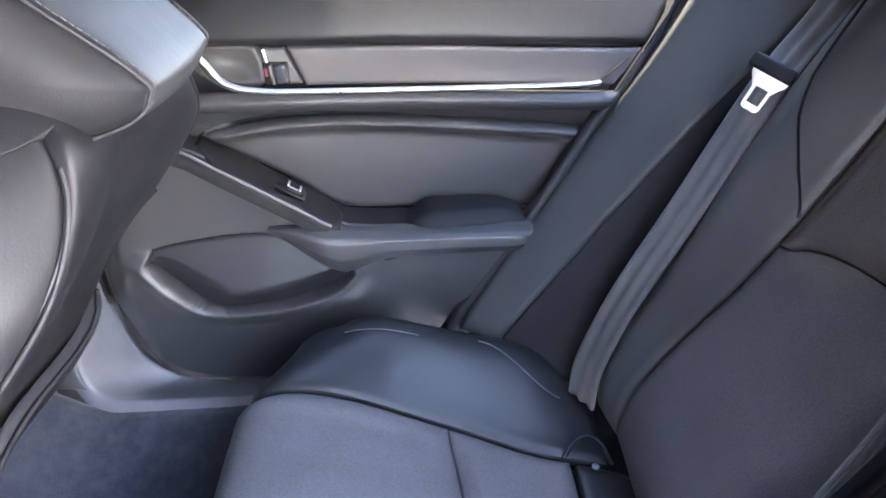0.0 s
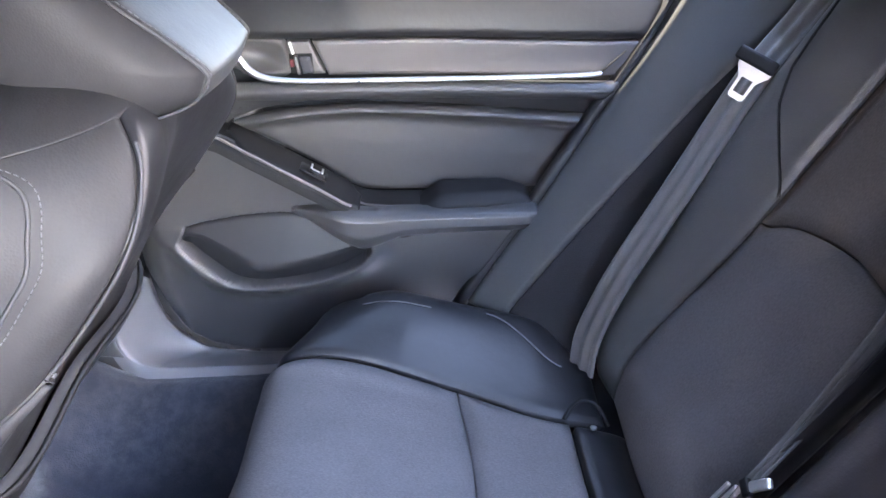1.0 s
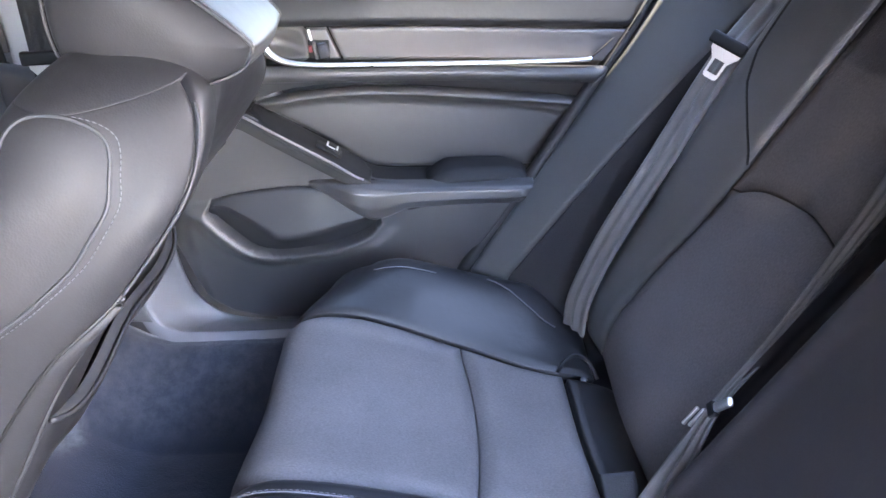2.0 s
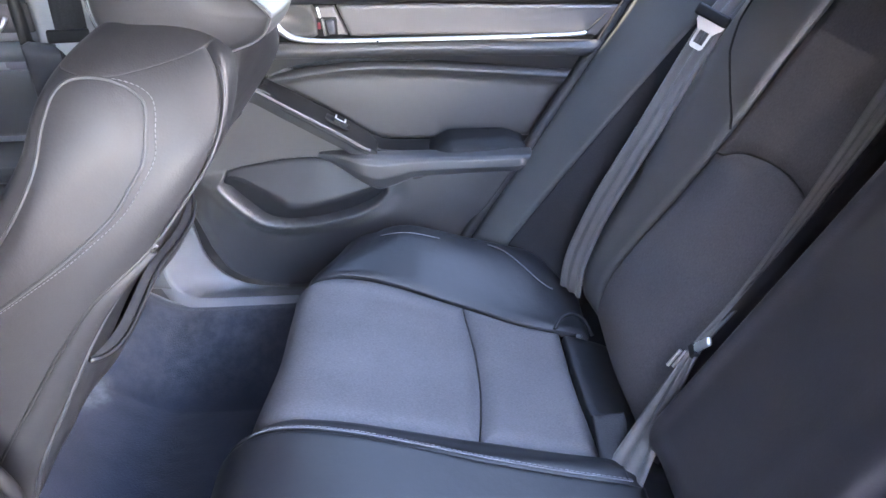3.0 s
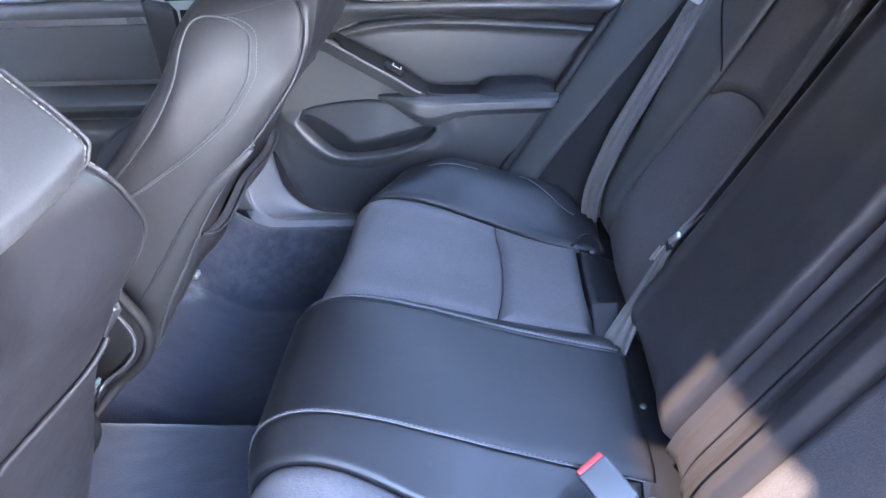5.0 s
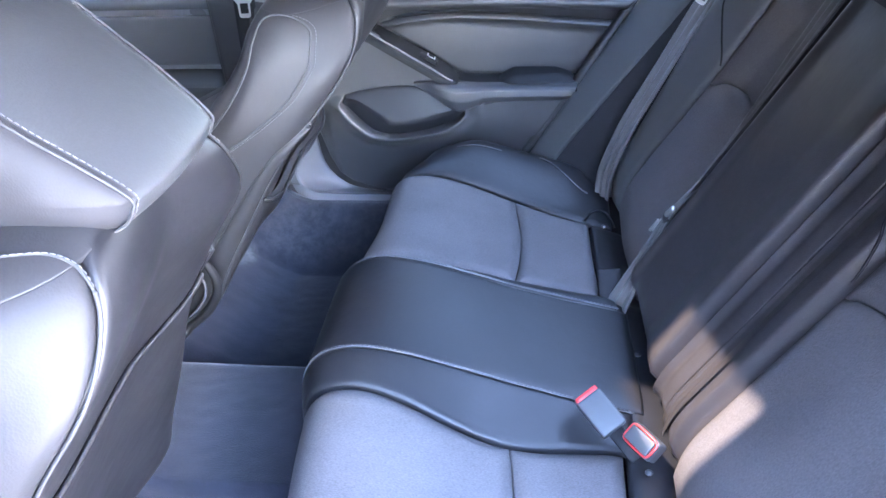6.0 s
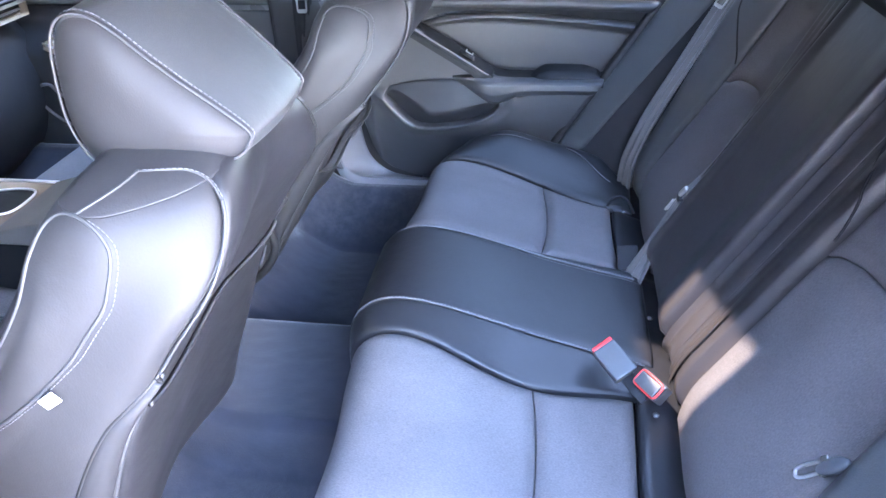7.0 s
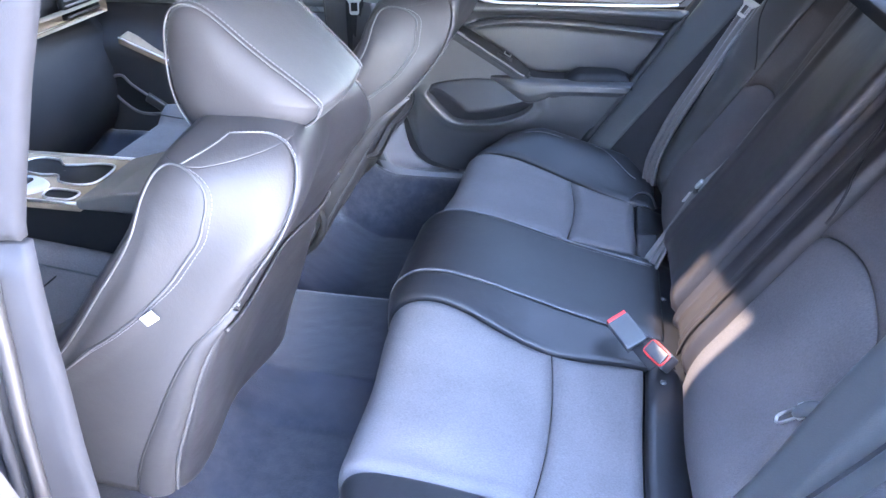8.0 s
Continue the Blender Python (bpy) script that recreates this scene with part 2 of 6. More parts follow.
def patch(name, P, mat, parent, puff=0.004, r=0.012, flip=False, skirt=0.012, sides=(1, 1, 1, 1), label="", gap=0.0009, normals=None):
    """An upholstered panel: grid P (nu x nv x 3) whose edges roll inwards by puff within r, with a skirt behind.
    sides: which of u0, u1, v0, v1 roll."""
    P = np.array(P, float)
    nu, nv, _ = P.shape
    if puff:
        def unit(q):
            return q / (np.linalg.norm(q, axis=-1, keepdims=True) + 1e-12)
        for on, (e, f) in zip(sides[:2], ((0, 2), (-1, -3))):
            if on:
                P[e] += unit(P[f] - P[e]) * gap
        for on, (e, f) in zip(sides[2:], ((0, 2), (-1, -3))):
            if on:
                P[:, e] += unit(P[:, f] - P[:, e]) * gap
    N = (grid_normals(P) if normals is None else normals) * (-1 if flip else 1)
    lu = np.concatenate([np.zeros((1, nv)), np.cumsum(np.linalg.norm(np.diff(P, axis=0), axis=2), axis=0)])
    lv = np.concatenate([np.zeros((nu, 1)), np.cumsum(np.linalg.norm(np.diff(P, axis=1), axis=2), axis=1)], axis=1)
    off = np.zeros((nu, nv))
    for on, d in zip(sides, (lu, lu[-1:] - lu, lv, lv[:, -1:] - lv)):
        if on:
            off = np.maximum(off, puff * np.clip(1 - d / r, 0, 1) ** 2)
    Q = P - N * off[..., None]
    verts = list(Q.reshape(-1, 3))
    idx = np.arange(nu * nv).reshape(nu, nv)
    faces = []
    for i in range(nu - 1):
        for j in range(nv - 1):
            q = (idx[i, j], idx[i + 1, j], idx[i + 1, j + 1], idx[i, j + 1])
            faces.append(q[::-1] if flip else q)
    ring = [(i, 0) for i in range(nu)] + [(nu - 1, j) for j in range(1, nv)] + [(i, nv - 1) for i in range(nu - 2, -1, -1)] + [(0, j) for j in range(nv - 2, 0, -1)]
    start = len(verts)
    for i, j in ring:
        verts.append(Q[i, j] - N[i, j] * skirt)
    m = len(ring)
    for k in range(m):
        a, b = idx[ring[k]], idx[ring[(k + 1) % m]]
        c, d = start + (k + 1) % m, start + k
        faces.append((a, d, c, b) if not flip else (a, b, c, d))
    return mesh_object(name, verts, faces, mat, parent, label)


def tube(name, pts, rad, mat, parent, closed=False, seg=8, label="", squash=None):
    """A round bead along pts."""
    p = np.array(pts, float)
    n = len(p)
    if closed:
        t = np.roll(p, -1, axis=0) - np.roll(p, 1, axis=0)
    else:
        t = np.gradient(p, axis=0)
    t /= np.linalg.norm(t, axis=1, keepdims=True) + 1e-12
    up = np.array([0.31, 0.17, 0.93])
    verts, faces = [], []
    for i in range(n):
        a = np.cross(t[i], up)
        a /= np.linalg.norm(a) + 1e-9
        b = np.cross(t[i], a)
        for k in range(seg):
            g = 2 * math.pi * k / seg
            verts.append(p[i] + rad * (math.cos(g) * a + math.sin(g) * b))
    for i in range(n if closed else n - 1):
        for k in range(seg):
            j = (i + 1) % n
            faces.append((i * seg + k, i * seg + (k + 1) % seg, j * seg + (k + 1) % seg, j * seg + k))
    if not closed:
        faces.append(tuple(range(seg))[::-1])
        faces.append(tuple((n - 1) * seg + k for k in range(seg)))
    return mesh_object(name, verts, faces, mat, parent, label)


def stitches(name, pts, mat, parent, pitch=0.0065, length=0.0048, rad=0.00055):
    """A row of short threads along a curve, joined into one strip."""
    p = np.array(pts, float)
    seg = np.linalg.norm(np.diff(p, axis=0), axis=1)
    s = np.concatenate([[0], np.cumsum(seg)])
    verts, faces = [], []
    at = pitch / 2
    while at + length < s[-1]:
        a = np.array([np.interp(at, s, p[:, k]) for k in range(3)])
        b = np.array([np.interp(at + length, s, p[:, k]) for k in range(3)])
        t = (b - a) / (np.linalg.norm(b - a) + 1e-9)
        u = np.cross(t, (0.3, 0.2, 0.9))
        u /= np.linalg.norm(u)
        w = np.cross(t, u)
        base = len(verts)
        for q, f in ((a, 0.6), ((a + b) / 2, 1.0), (b, 0.6)):
            for g in range(5):
                ang = 2 * math.pi * g / 5
                verts.append(q + rad * f * (math.cos(ang) * u + math.sin(ang) * w))
        for k in range(2):
            for g in range(5):
                faces.append((base + k * 5 + g, base + k * 5 + (g + 1) % 5, base + k * 5 + 5 + (g + 1) % 5, base + k * 5 + 5 + g))
        faces.append(tuple(base + g for g in range(5))[::-1])
        faces.append(tuple(base + 10 + g for g in range(5)))
        at += pitch
    return tagged(mesh_object(name, verts, faces, mat, parent), kind="stuff")


def box_bm(size, centre=(0, 0, 0), bevel=0.003, seg=2, turn=None):
    bm = bmesh.new()
    bmesh.ops.create_cube(bm, size=1.0)
    for v in bm.verts:
        v.co = Vector((v.co.x * size[0], v.co.y * size[1], v.co.z * size[2]))
    if bevel:
        bmesh.ops.bevel(bm, geom=bm.edges[:], offset=bevel, segments=seg, profile=0.6, affect="EDGES")
    m = Matrix.Translation(centre) @ (turn.to_4x4() if turn is not None else Matrix.Identity(4))
    bm.transform(m)
    return bm


def ribbon(name, pts, normals, width, thick, mat, parent, n=60, ridges=3, depth=0.0008, label="", twist=None):
    """A strap: pts and facing normals, with thickness and slight lengthwise ribs."""
    p = spline(pts, n)
    nn = spline(normals, n)
    ws = spline([[q] for q in width], n)[:, 0] if isinstance(width, (list, tuple)) else np.full(n, width)
    t = np.gradient(p, axis=0)
    t /= np.linalg.norm(t, axis=1, keepdims=True)
    m = 17
    top, bot = np.zeros((n, m, 3)), np.zeros((n, m, 3))
    for i in range(n):
        k = nn[i] - t[i] * np.dot(nn[i], t[i])
        k /= np.linalg.norm(k)
        s = np.cross(t[i], k)
        for j in range(m):
            f = j / (m - 1) * 2 - 1
            h = depth * math.cos(f * math.pi * ridges)
            top[i, j] = p[i] + s * f * ws[i] / 2 + k * (thick / 2 + h)
            bot[i, j] = p[i] + s * f * ws[i] / 2 - k * (thick / 2 - h)
    verts = list(top.reshape(-1, 3)) + list(bot.reshape(-1, 3))
    faces = []
    o = n * m
    for i in range(n - 1):
        for j in range(m - 1):
            a, b, c, d = i * m + j, (i + 1) * m + j, (i + 1) * m + j + 1, i * m + j + 1
            faces.append((a, b, c, d))
            faces.append((o + d, o + c, o + b, o + a))
        faces.append((i * m, o + i * m, o + (i + 1) * m, (i + 1) * m))
        a, b = i * m + m - 1, (i + 1) * m + m - 1
        faces.append((a, b, o + b, o + a))
    return mesh_object(name, verts, faces, mat, parent, label)


def pad(name, outline, place, thick, edge, mat, parent, label="", nr=14, na=96, base=0.0, smooth_outline=True, dome=0.0):
    """A raised shape with rounded edges on a surface. outline: (a, b) points; place(a, b, h): world point h above the surface."""
    o = spline(outline, na, closed=True) if smooth_outline else outline_points(outline, na)
    c = o.mean(axis=0)
    rad = np.linalg.norm(o - c, axis=1)
    verts, faces = [], []
    fr = 1 - (1 - np.linspace(0.0, 1, nr)) ** 1.8
    fr[0] = 0.02
    for f in fr:
        for k in range(na):
            q = c + (o[k] - c) * f
            d = (1 - f) * rad[k]
            e = min(d / edge, 1.0)
            h = base + thick * math.sqrt(max(0.0, 1 - (1 - e) ** 2)) + dome * (1 - f * f)
            verts.append(place(q[0], q[1], h))
    for k in range(na):
        verts.append(place(o[k][0], o[k][1], base - 0.006))
    for i in range(nr):
        for k in range(na):
            a, b = i * na + k, i * na + (k + 1) % na
            faces.append((a, b, b + na, a + na))
    faces.append(tuple(range(na))[::-1])
    me = mesh_object(name, verts, faces, mat, parent, label)
    bm = bmesh.new()
    bm.from_mesh(me.data)
    bmesh.ops.recalc_face_normals(bm, faces=bm.faces[:])
    bm.to_mesh(me.data)
    bm.free()
    me.data.polygons.foreach_set("use_smooth", [True] * len(me.data.polygons))
    return me


def outline_points(poly, n):
    """n points evenly round a polygon."""
    p = np.array(list(poly) + [poly[0]], float)
    s = np.concatenate([[0], np.cumsum(np.linalg.norm(np.diff(p, axis=0), axis=1))])
    at = np.linspace(0, s[-1], n, endpoint=False)
    return np.stack([np.interp(at, s, p[:, k]) for k in range(2)], axis=1)


def smooth01(x):
    x = np.clip(x, 0, 1)
    return x * x * (3 - 2 * x)


def poly_distance(X, Z, poly):
    """Signed distance from grid points to a polygon, positive inside."""
    p = np.array(poly, float)
    d = np.full(X.shape, 1e9)
    inside = np.zeros(X.shape, bool)
    for i in range(len(p)):
        a, b = p[i], p[(i + 1) % len(p)]
        e = b - a
        t = np.clip(((X - a[0]) * e[0] + (Z - a[1]) * e[1]) / (e @ e), 0, 1)
        d = np.minimum(d, np.hypot(X - a[0] - t * e[0], Z - a[1] - t * e[1]))
        cross = ((a[1] > Z) != (b[1] > Z)) & (X < (b[0] - a[0]) * (Z - a[1]) / (b[1] - a[1] + 1e-12) + a[0])
        inside ^= cross
    return np.where(inside, d, -d)


# ---- ground and car shell ----
def ground_sheet():
    bm = bmesh.new()
    bmesh.ops.create_grid(bm, x_segments=40, y_segments=40, size=300)
    for v in bm.verts:
        v.co.z = -0.28
    return tagged(part("ground", bm, CONCRETE, None), "pale concrete ground outside the car", "ground", kind="structure")


ground_sheet()


def carpet_height(x, y):
    """Height of the rear floor carpet."""
    x, y = np.asarray(x, float), np.asarray(y, float)
    z = np.full(np.broadcast(x, y).shape, 0.13)
    z = z + 0.12 * smooth01((0.165 - np.abs(y + 0.055)) / 0.035)                # tunnel
    z = z + 0.085 * smooth01((-0.52 - x) / 0.18) * smooth01((np.abs(y) - 0.1) / 0.08)   # rise under the front seats
    z = z + 0.13 * np.clip((np.abs(y) - 0.525) / 0.125, 0, 1)                    # slope to the sills
    return z


def floor_carpet():
    xs, ys = np.linspace(-2.05, -0.20, 160), np.linspace(-0.68, 0.68, 150)
    X, Y = np.meshgrid(xs, ys, indexing="ij")
    rng = np.random.RandomState(4)
    Z = carpet_height(X, Y) + 0.0004 * rng.randn(*X.shape)
    P = np.stack([X, Y, Z], axis=2)
    ob = patch("floor", P, CARPET, None, puff=0, skirt=0.03)
    return tagged(ob, "dark navy carpet over footwells and centre tunnel", "floor carpet", kind="structure")


floor_carpet()


def slab(name, P, mat, thick, label, category, flip=False):
    ob = patch(name, P, mat, None, puff=0.0, skirt=thick, flip=flip)
    return tagged(ob, label, category, kind="structure")


def car_shell():
    # roof with two added openings shaped to throw sun patches on the rear seat
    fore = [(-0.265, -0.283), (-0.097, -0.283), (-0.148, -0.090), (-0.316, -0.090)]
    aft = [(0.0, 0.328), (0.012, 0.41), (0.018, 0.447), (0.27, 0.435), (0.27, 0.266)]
    xs = np.unique(np.round(np.concatenate([np.linspace(-0.95, 0.45, 26), np.linspace(-0.36, 0.30, 100)]), 4))
    ys = np.unique(np.round(np.concatenate([np.linspace(-0.72, 0.72, 28), np.linspace(-0.30, -0.06, 40), np.linspace(0.25, 0.46, 34)]), 4))
    n, m = len(xs), len(ys)
    X, Y = np.meshgrid(xs, ys, indexing="ij")
    Z = 1.33 - 0.07 * (Y / 0.62) ** 4 - 0.05 * ((X + 0.2) / 0.8) ** 2
    verts = np.concatenate([np.stack([X, Y, Z + lift], 2).reshape(-1, 3) for lift in (0.0, 0.035)])
    cx, cy = (X[1:, 1:] + X[:-1, :-1]) / 2, (Y[1:, 1:] + Y[:-1, :-1]) / 2
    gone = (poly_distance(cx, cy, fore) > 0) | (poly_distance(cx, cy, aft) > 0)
    faces = []
    for i in range(n - 1):
        for j in range(m - 1):
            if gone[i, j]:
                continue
            a, b, c, d = i * m + j, (i + 1) * m + j, (i + 1) * m + j + 1, i * m + j + 1
            faces += [(d, c, b, a), tuple(q + n * m for q in (a, b, c, d))]
    tagged(mesh_object("ceiling", verts, faces, HEADLINER), "dark grey fabric roof lining with added openings for sun patches", "roof lining", kind="structure")
    for (xa, xb, ya, yb, z), glass in (((-0.36, -0.05, -0.35, -0.03, 1.368), SUN_PATCH_GLASS), ((-0.03, 0.30, 0.24, 0.48, 1.372), SUN_PATCH_GLASS_DARK)):
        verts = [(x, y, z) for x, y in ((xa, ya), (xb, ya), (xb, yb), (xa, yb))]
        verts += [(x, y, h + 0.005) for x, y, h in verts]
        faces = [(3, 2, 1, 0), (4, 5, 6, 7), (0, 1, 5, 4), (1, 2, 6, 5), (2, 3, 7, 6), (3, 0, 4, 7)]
        tagged(mesh_object("window_sun_patch", verts, faces, glass, smooth=False), "added tinted pane that dims a sun patch", "sunroof", kind="structure")
    # right windows
    for nm, xa, xb in (("window_right_rear", -0.50, 0.42), ("window_right_front", -1.55, -0.66)):
        P = np.array([[(xa + (xb - xa) * u, 0.80 - 0.17 * v, 0.885 + 0.37 * v) for v in np.linspace(0, 1, 6)] for u in np.linspace(0, 1, 8)])
        ob = patch(nm, P, CLEAR if "front" in nm else PRIVACY, None, puff=0, skirt=0.004)
        tagged(ob, "side window glass above the door", "car window", kind="structure")
    P = np.array([[(-1.62 + 0.98 * u, -0.80 + 0.15 * v, 0.885 + 0.37 * v) for v in np.linspace(0, 1, 6)] for u in np.linspace(0, 1, 8)])
    tagged(patch("window_left_front", P, CLEAR, None, puff=0, skirt=0.004), "side window glass above the driver's door", "car window", kind="structure")
    # outer panels below the windows, right side and left front
    for nm, y, x0, x1 in (("wall_right", 0.86, -1.9, 0.75), ("wall_left", -0.86, -1.9, -0.62)):
        xs, zs = np.linspace(x0, x1, 12), np.linspace(-0.05, 0.87, 10)
        X, Zz = np.meshgrid(xs, zs, indexing="ij")
        Yy = np.sign(y) * (abs(y) - 0.05 * ((Zz - 0.3) / 0.6) ** 2)
        slab(nm, np.stack([X, Yy, Zz], 2), PAINT, 0.02, "silver painted outer body side", "car body side", flip=y > 0)
    # rear bulkhead and parcel shelf
    xs, ys = np.linspace(0.40, 0.95, 8), np.linspace(-0.72, 0.72, 10)
    X, Y = np.meshgrid(xs, ys, indexing="ij")
    slab("parcel_shelf", np.stack([X, Y, 0.93 + 0 * X], 2), CLOTH_DARK, 0.02, "dark cloth parcel shelf behind the rear seat", "parcel shelf")
    zs = np.linspace(0.1, 0.93, 8)
    Z2, Y2 = np.meshgrid(zs, ys, indexing="ij")
    slab("wall_rear", np.stack([0.60 + 0 * Z2, Y2, Z2], 2), CLOTH_DARK, 0.02, "dark boot lining behind the seat", "bulkhead", flip=True)
    # seat pan and inner side trims behind the seat
    tagged(part("seat_pan", box_bm((0.72, 1.36, 0.16), (0.19, 0, 0.20), 0.01, 1), CLOTH_DARK, None), "black seat pan under the rear bench", "seat pan", kind="structure")
    for y in (0.76, -0.76):
        X, Zz = np.meshgrid(np.linspace(0.03, 0.62, 10), np.linspace(0.1, 0.93, 10), indexing="ij")
        X = X + np.interp(Zz, [0.1, 0.4, 0.9], [0.0, 0.02, 0.30]) * (1 - (X - 0.03) / 0.59)
        slab("inner_side_trim", np.stack([X, y + 0 * X, Zz], 2), CLOTH_DARK, 0.02, "dark inner side trim beside the rear seat", "side trim", flip=y > 0)
    for nm, sg in (("pillar_rear_right", 1), ("pillar_rear_left", -1)):
        P = np.array([[(0.36 + 0.05 * v + 0.40 * u, sg * (0.765 - 0.10 * v), 0.90 + 0.33 * v) for v in np.linspace(0, 1, 8)] for u in np.linspace(0, 1, 8)])
        slab(nm, P, HEADLINER, 0.04, "grey trim of the rear roof pillar", "pillar trim")
    P = np.array([[(0.98 - 0.55 * v, (-0.66 + 1.32 * u) * (1 - 0.10 * v), 0.94 + 0.35 * v) for v in np.linspace(0, 1, 6)] for u in np.linspace(0, 1, 10)])
    tagged(patch("window_rear", P, REAR_GLASS, None, puff=0, skirt=0.005), "clear rear window glass", "car window", kind="structure")
    P = np.array([[(-0.98 - 0.86 * v, (-0.60 + 1.20 * u) * (1 + 0.18 * v), 1.30 - 0.38 * v - 0.03 * (2 * u - 1) ** 2) for v in np.linspace(0, 1, 8)] for u in np.linspace(0, 1, 12)])
    tagged(patch("window_front", P, CLEAR, None, puff=0, skirt=0.005), "clear windscreen glass above the dashboard", "windscreen", kind="structure")
    # firewall closing the footwells
    zs, ys = np.linspace(-0.05, 0.90, 8), np.linspace(-0.86, 0.86, 10)
    Z2, Y2 = np.meshgrid(zs, ys, indexing="ij")
    slab("wall_firewall", np.stack([-1.98 + 0 * Z2, Y2, Z2], 2), CARPET, 0.03, "dark carpeted firewall ahead of the footwells", "bulkhead", flip=False)
    # added unseen wall that blocks sky light from ahead
    ys, zs = np.linspace(-14, 14, 20), np.linspace(-0.28, 5.0, 8)
    Yw, Zw = np.meshgrid(ys, zs, indexing="ij")
    slab("wall_block_front", np.stack([-4.6 + 0 * Yw, Yw, Zw], 2), LIGHT_BLOCK_GREY, 0.3, "added unseen wall that blocks light ahead of the car", "wall")
    # added unseen roof that keeps sun and sky off the front
    X, Yw = np.meshgrid(np.linspace(-4.6, -0.93, 8), np.linspace(-3.4, 2.5, 20), indexing="ij")
    slab("roof_light_block", np.stack([X, Yw, 2.5 + 0 * X], 2), LIGHT_BLOCK_GREY, -0.12, "added unseen roof that shades the front of the car", "carport roof", flip=True)
    # added unseen side walls that block and soften light from the sides
    for nm, y, x1 in (("wall_block_right", 2.3, 0.2), ("wall_block_left", -3.2, 0.35)):
        X, Zw = np.meshgrid(np.linspace(-4.6, x1, 10), np.linspace(-0.28, 2.5, 8), indexing="ij")
        slab(nm, np.stack([X, y + 0 * X, Zw], 2), LIGHT_BLOCK_GREY if y > 0 else CONCRETE, 0.2, "added unseen side wall that shapes the side light", "wall", flip=y > 0)
    # added unseen pale wall that bounces sunlight in from behind
    ys, zs = np.linspace(-14, 14, 20), np.linspace(-0.28, 6.0, 8)
    Yw, Zw = np.meshgrid(ys, zs, indexing="ij")
    slab("wall_bounce_back", np.stack([6.5 + 0 * Yw, Yw, Zw], 2), BOUNCE_WALL, 0.3, "added unseen pale wall that bounces sunlight from behind", "wall", flip=True)
    # left wheel-house panel beside the rear seat
    xs, zs = np.linspace(0.50, 0.80, 10), np.linspace(0.0, 0.9, 10)
    X, Zz = np.meshgrid(xs, zs, indexing="ij")
    slab("wall_left_rear", np.stack([X, -0.80 + 0 * X, Zz], 2), PAINT, 0.04, "painted quarter panel behind the open rear door", "car body side")


car_shell()


# ---- rear seat cushion ----
PROFILE = spline([(-0.255, 0.14), (-0.285, 0.22), (-0.302, 0.32), (-0.298, 0.38), (-0.276, 0.416), (-0.235, 0.432), (-0.17, 0.425),
                  (-0.08, 0.402), (0.0, 0.381), (0.08, 0.366), (0.16, 0.352), (0.215, 0.335)], 500)
_d = np.gradient(PROFILE, axis=0)
_d /= np.linalg.norm(_d, axis=1, keepdims=True)
PNORM = np.stack([-_d[:, 1], _d[:, 0]], axis=1)
PLEN = np.concatenate([[0], np.cumsum(np.linalg.norm(np.diff(PROFILE, axis=0), axis=1))])


def s_at(x):
    """Length along the cushion profile at which its upper side reaches x."""
    k = int(np.argmax(PROFILE[:, 1]))
    return float(np.interp(x, PROFILE[k:, 0], PLEN[k:]))


def cushion(s, y):
    """Point of the bench at length s along the profile and at y across."""
    s, y = np.broadcast_arrays(np.asarray(s, float), np.asarray(y, float))
    x, z = np.interp(s, PLEN, PROFILE[:, 0]), np.interp(s, PLEN, PROFILE[:, 1])
    nx, nz = np.interp(s, PLEN, PNORM[:, 0]), np.interp(s, PLEN, PNORM[:, 1])
    a = np.abs(y)
    up = flow(s, [0, 0.12, s_at(-0.24), s_at(-0.08), s_at(0.1), PLEN[-1]], [0.0, 0.1, 0.55, 0.95, 0.75, 0.15])
    off = 0.062 * up * smooth01((a - 0.47) / 0.16) - 0.13 * smooth01((a - 0.625) / 0.12) ** 1.3
    mid = smooth01((0.19 - y) / 0.055) * smooth01((y + 0.19) / 0.11)
    off = off + 0.024 * mid
    off = off - 0.018 * np.clip((a - 0.19) / 0.31, 0, 1) - 0.007 * np.exp(-((a - 0.34) / 0.09) ** 2)
    corner = smooth01((a - 0.49) / 0.15) * flow(s, [0, s_at(-0.26), s_at(-0.20), s_at(-0.06), PLEN[-1]], [1.0, 1.0, 0.8, 0.0, 0.0])
    return np.stack([x + nx * off + 0.075 * corner, y, z + nz * off - 0.012 * corner], axis=-1)


def cushion_grid(s0, s1, ya, yb, nu=60, nv=40):
    """ya, yb: functions of s. Returns the grid of points."""
    e = ease(nv)
    rows = []
    for s in s0 + (s1 - s0) * ease(nu):
        rows.append(cushion(s, ya(s) + (yb(s) - ya(s)) * e))
    return np.array(rows)


def y_outer(s):
    return flow(s, [0, s_at(-0.22), s_at(0.0), s_at(0.16)], [0.535, 0.525, 0.501, 0.468])


def y_inner_r(s):
    return flow(s, [0, s_at(-0.22), s_at(0.0), s_at(0.16)], [0.185, 0.19, 0.19, 0.178])


def y_inner_l(s):
    return flow(s, [0, s_at(-0.22), s_at(0.0), s_at(0.16)], [-0.145, -0.150, -0.19, -0.172])


def y_edge(s):
    return flow(s, [0, s_at(-0.24), s_at(-0.17), s_at(-0.08), s_at(0.02), s_at(0.09), s_at(0.17), PLEN[-1]], [0.63, 0.645, 0.675, 0.70, 0.70, 0.675, 0.615, 0.58])


def y_stitch_r(s):
    return flow(s, [0, s_at(-0.22), s_at(0.0), s_at(0.18)], [0.150, 0.150, 0.133, 0.118])


def y_stitch_l(s):
    return flow(s, [0, s_at(-0.22), s_at(0.0), s_at(0.18)], [-0.085, -0.085, -0.095, -0.110])


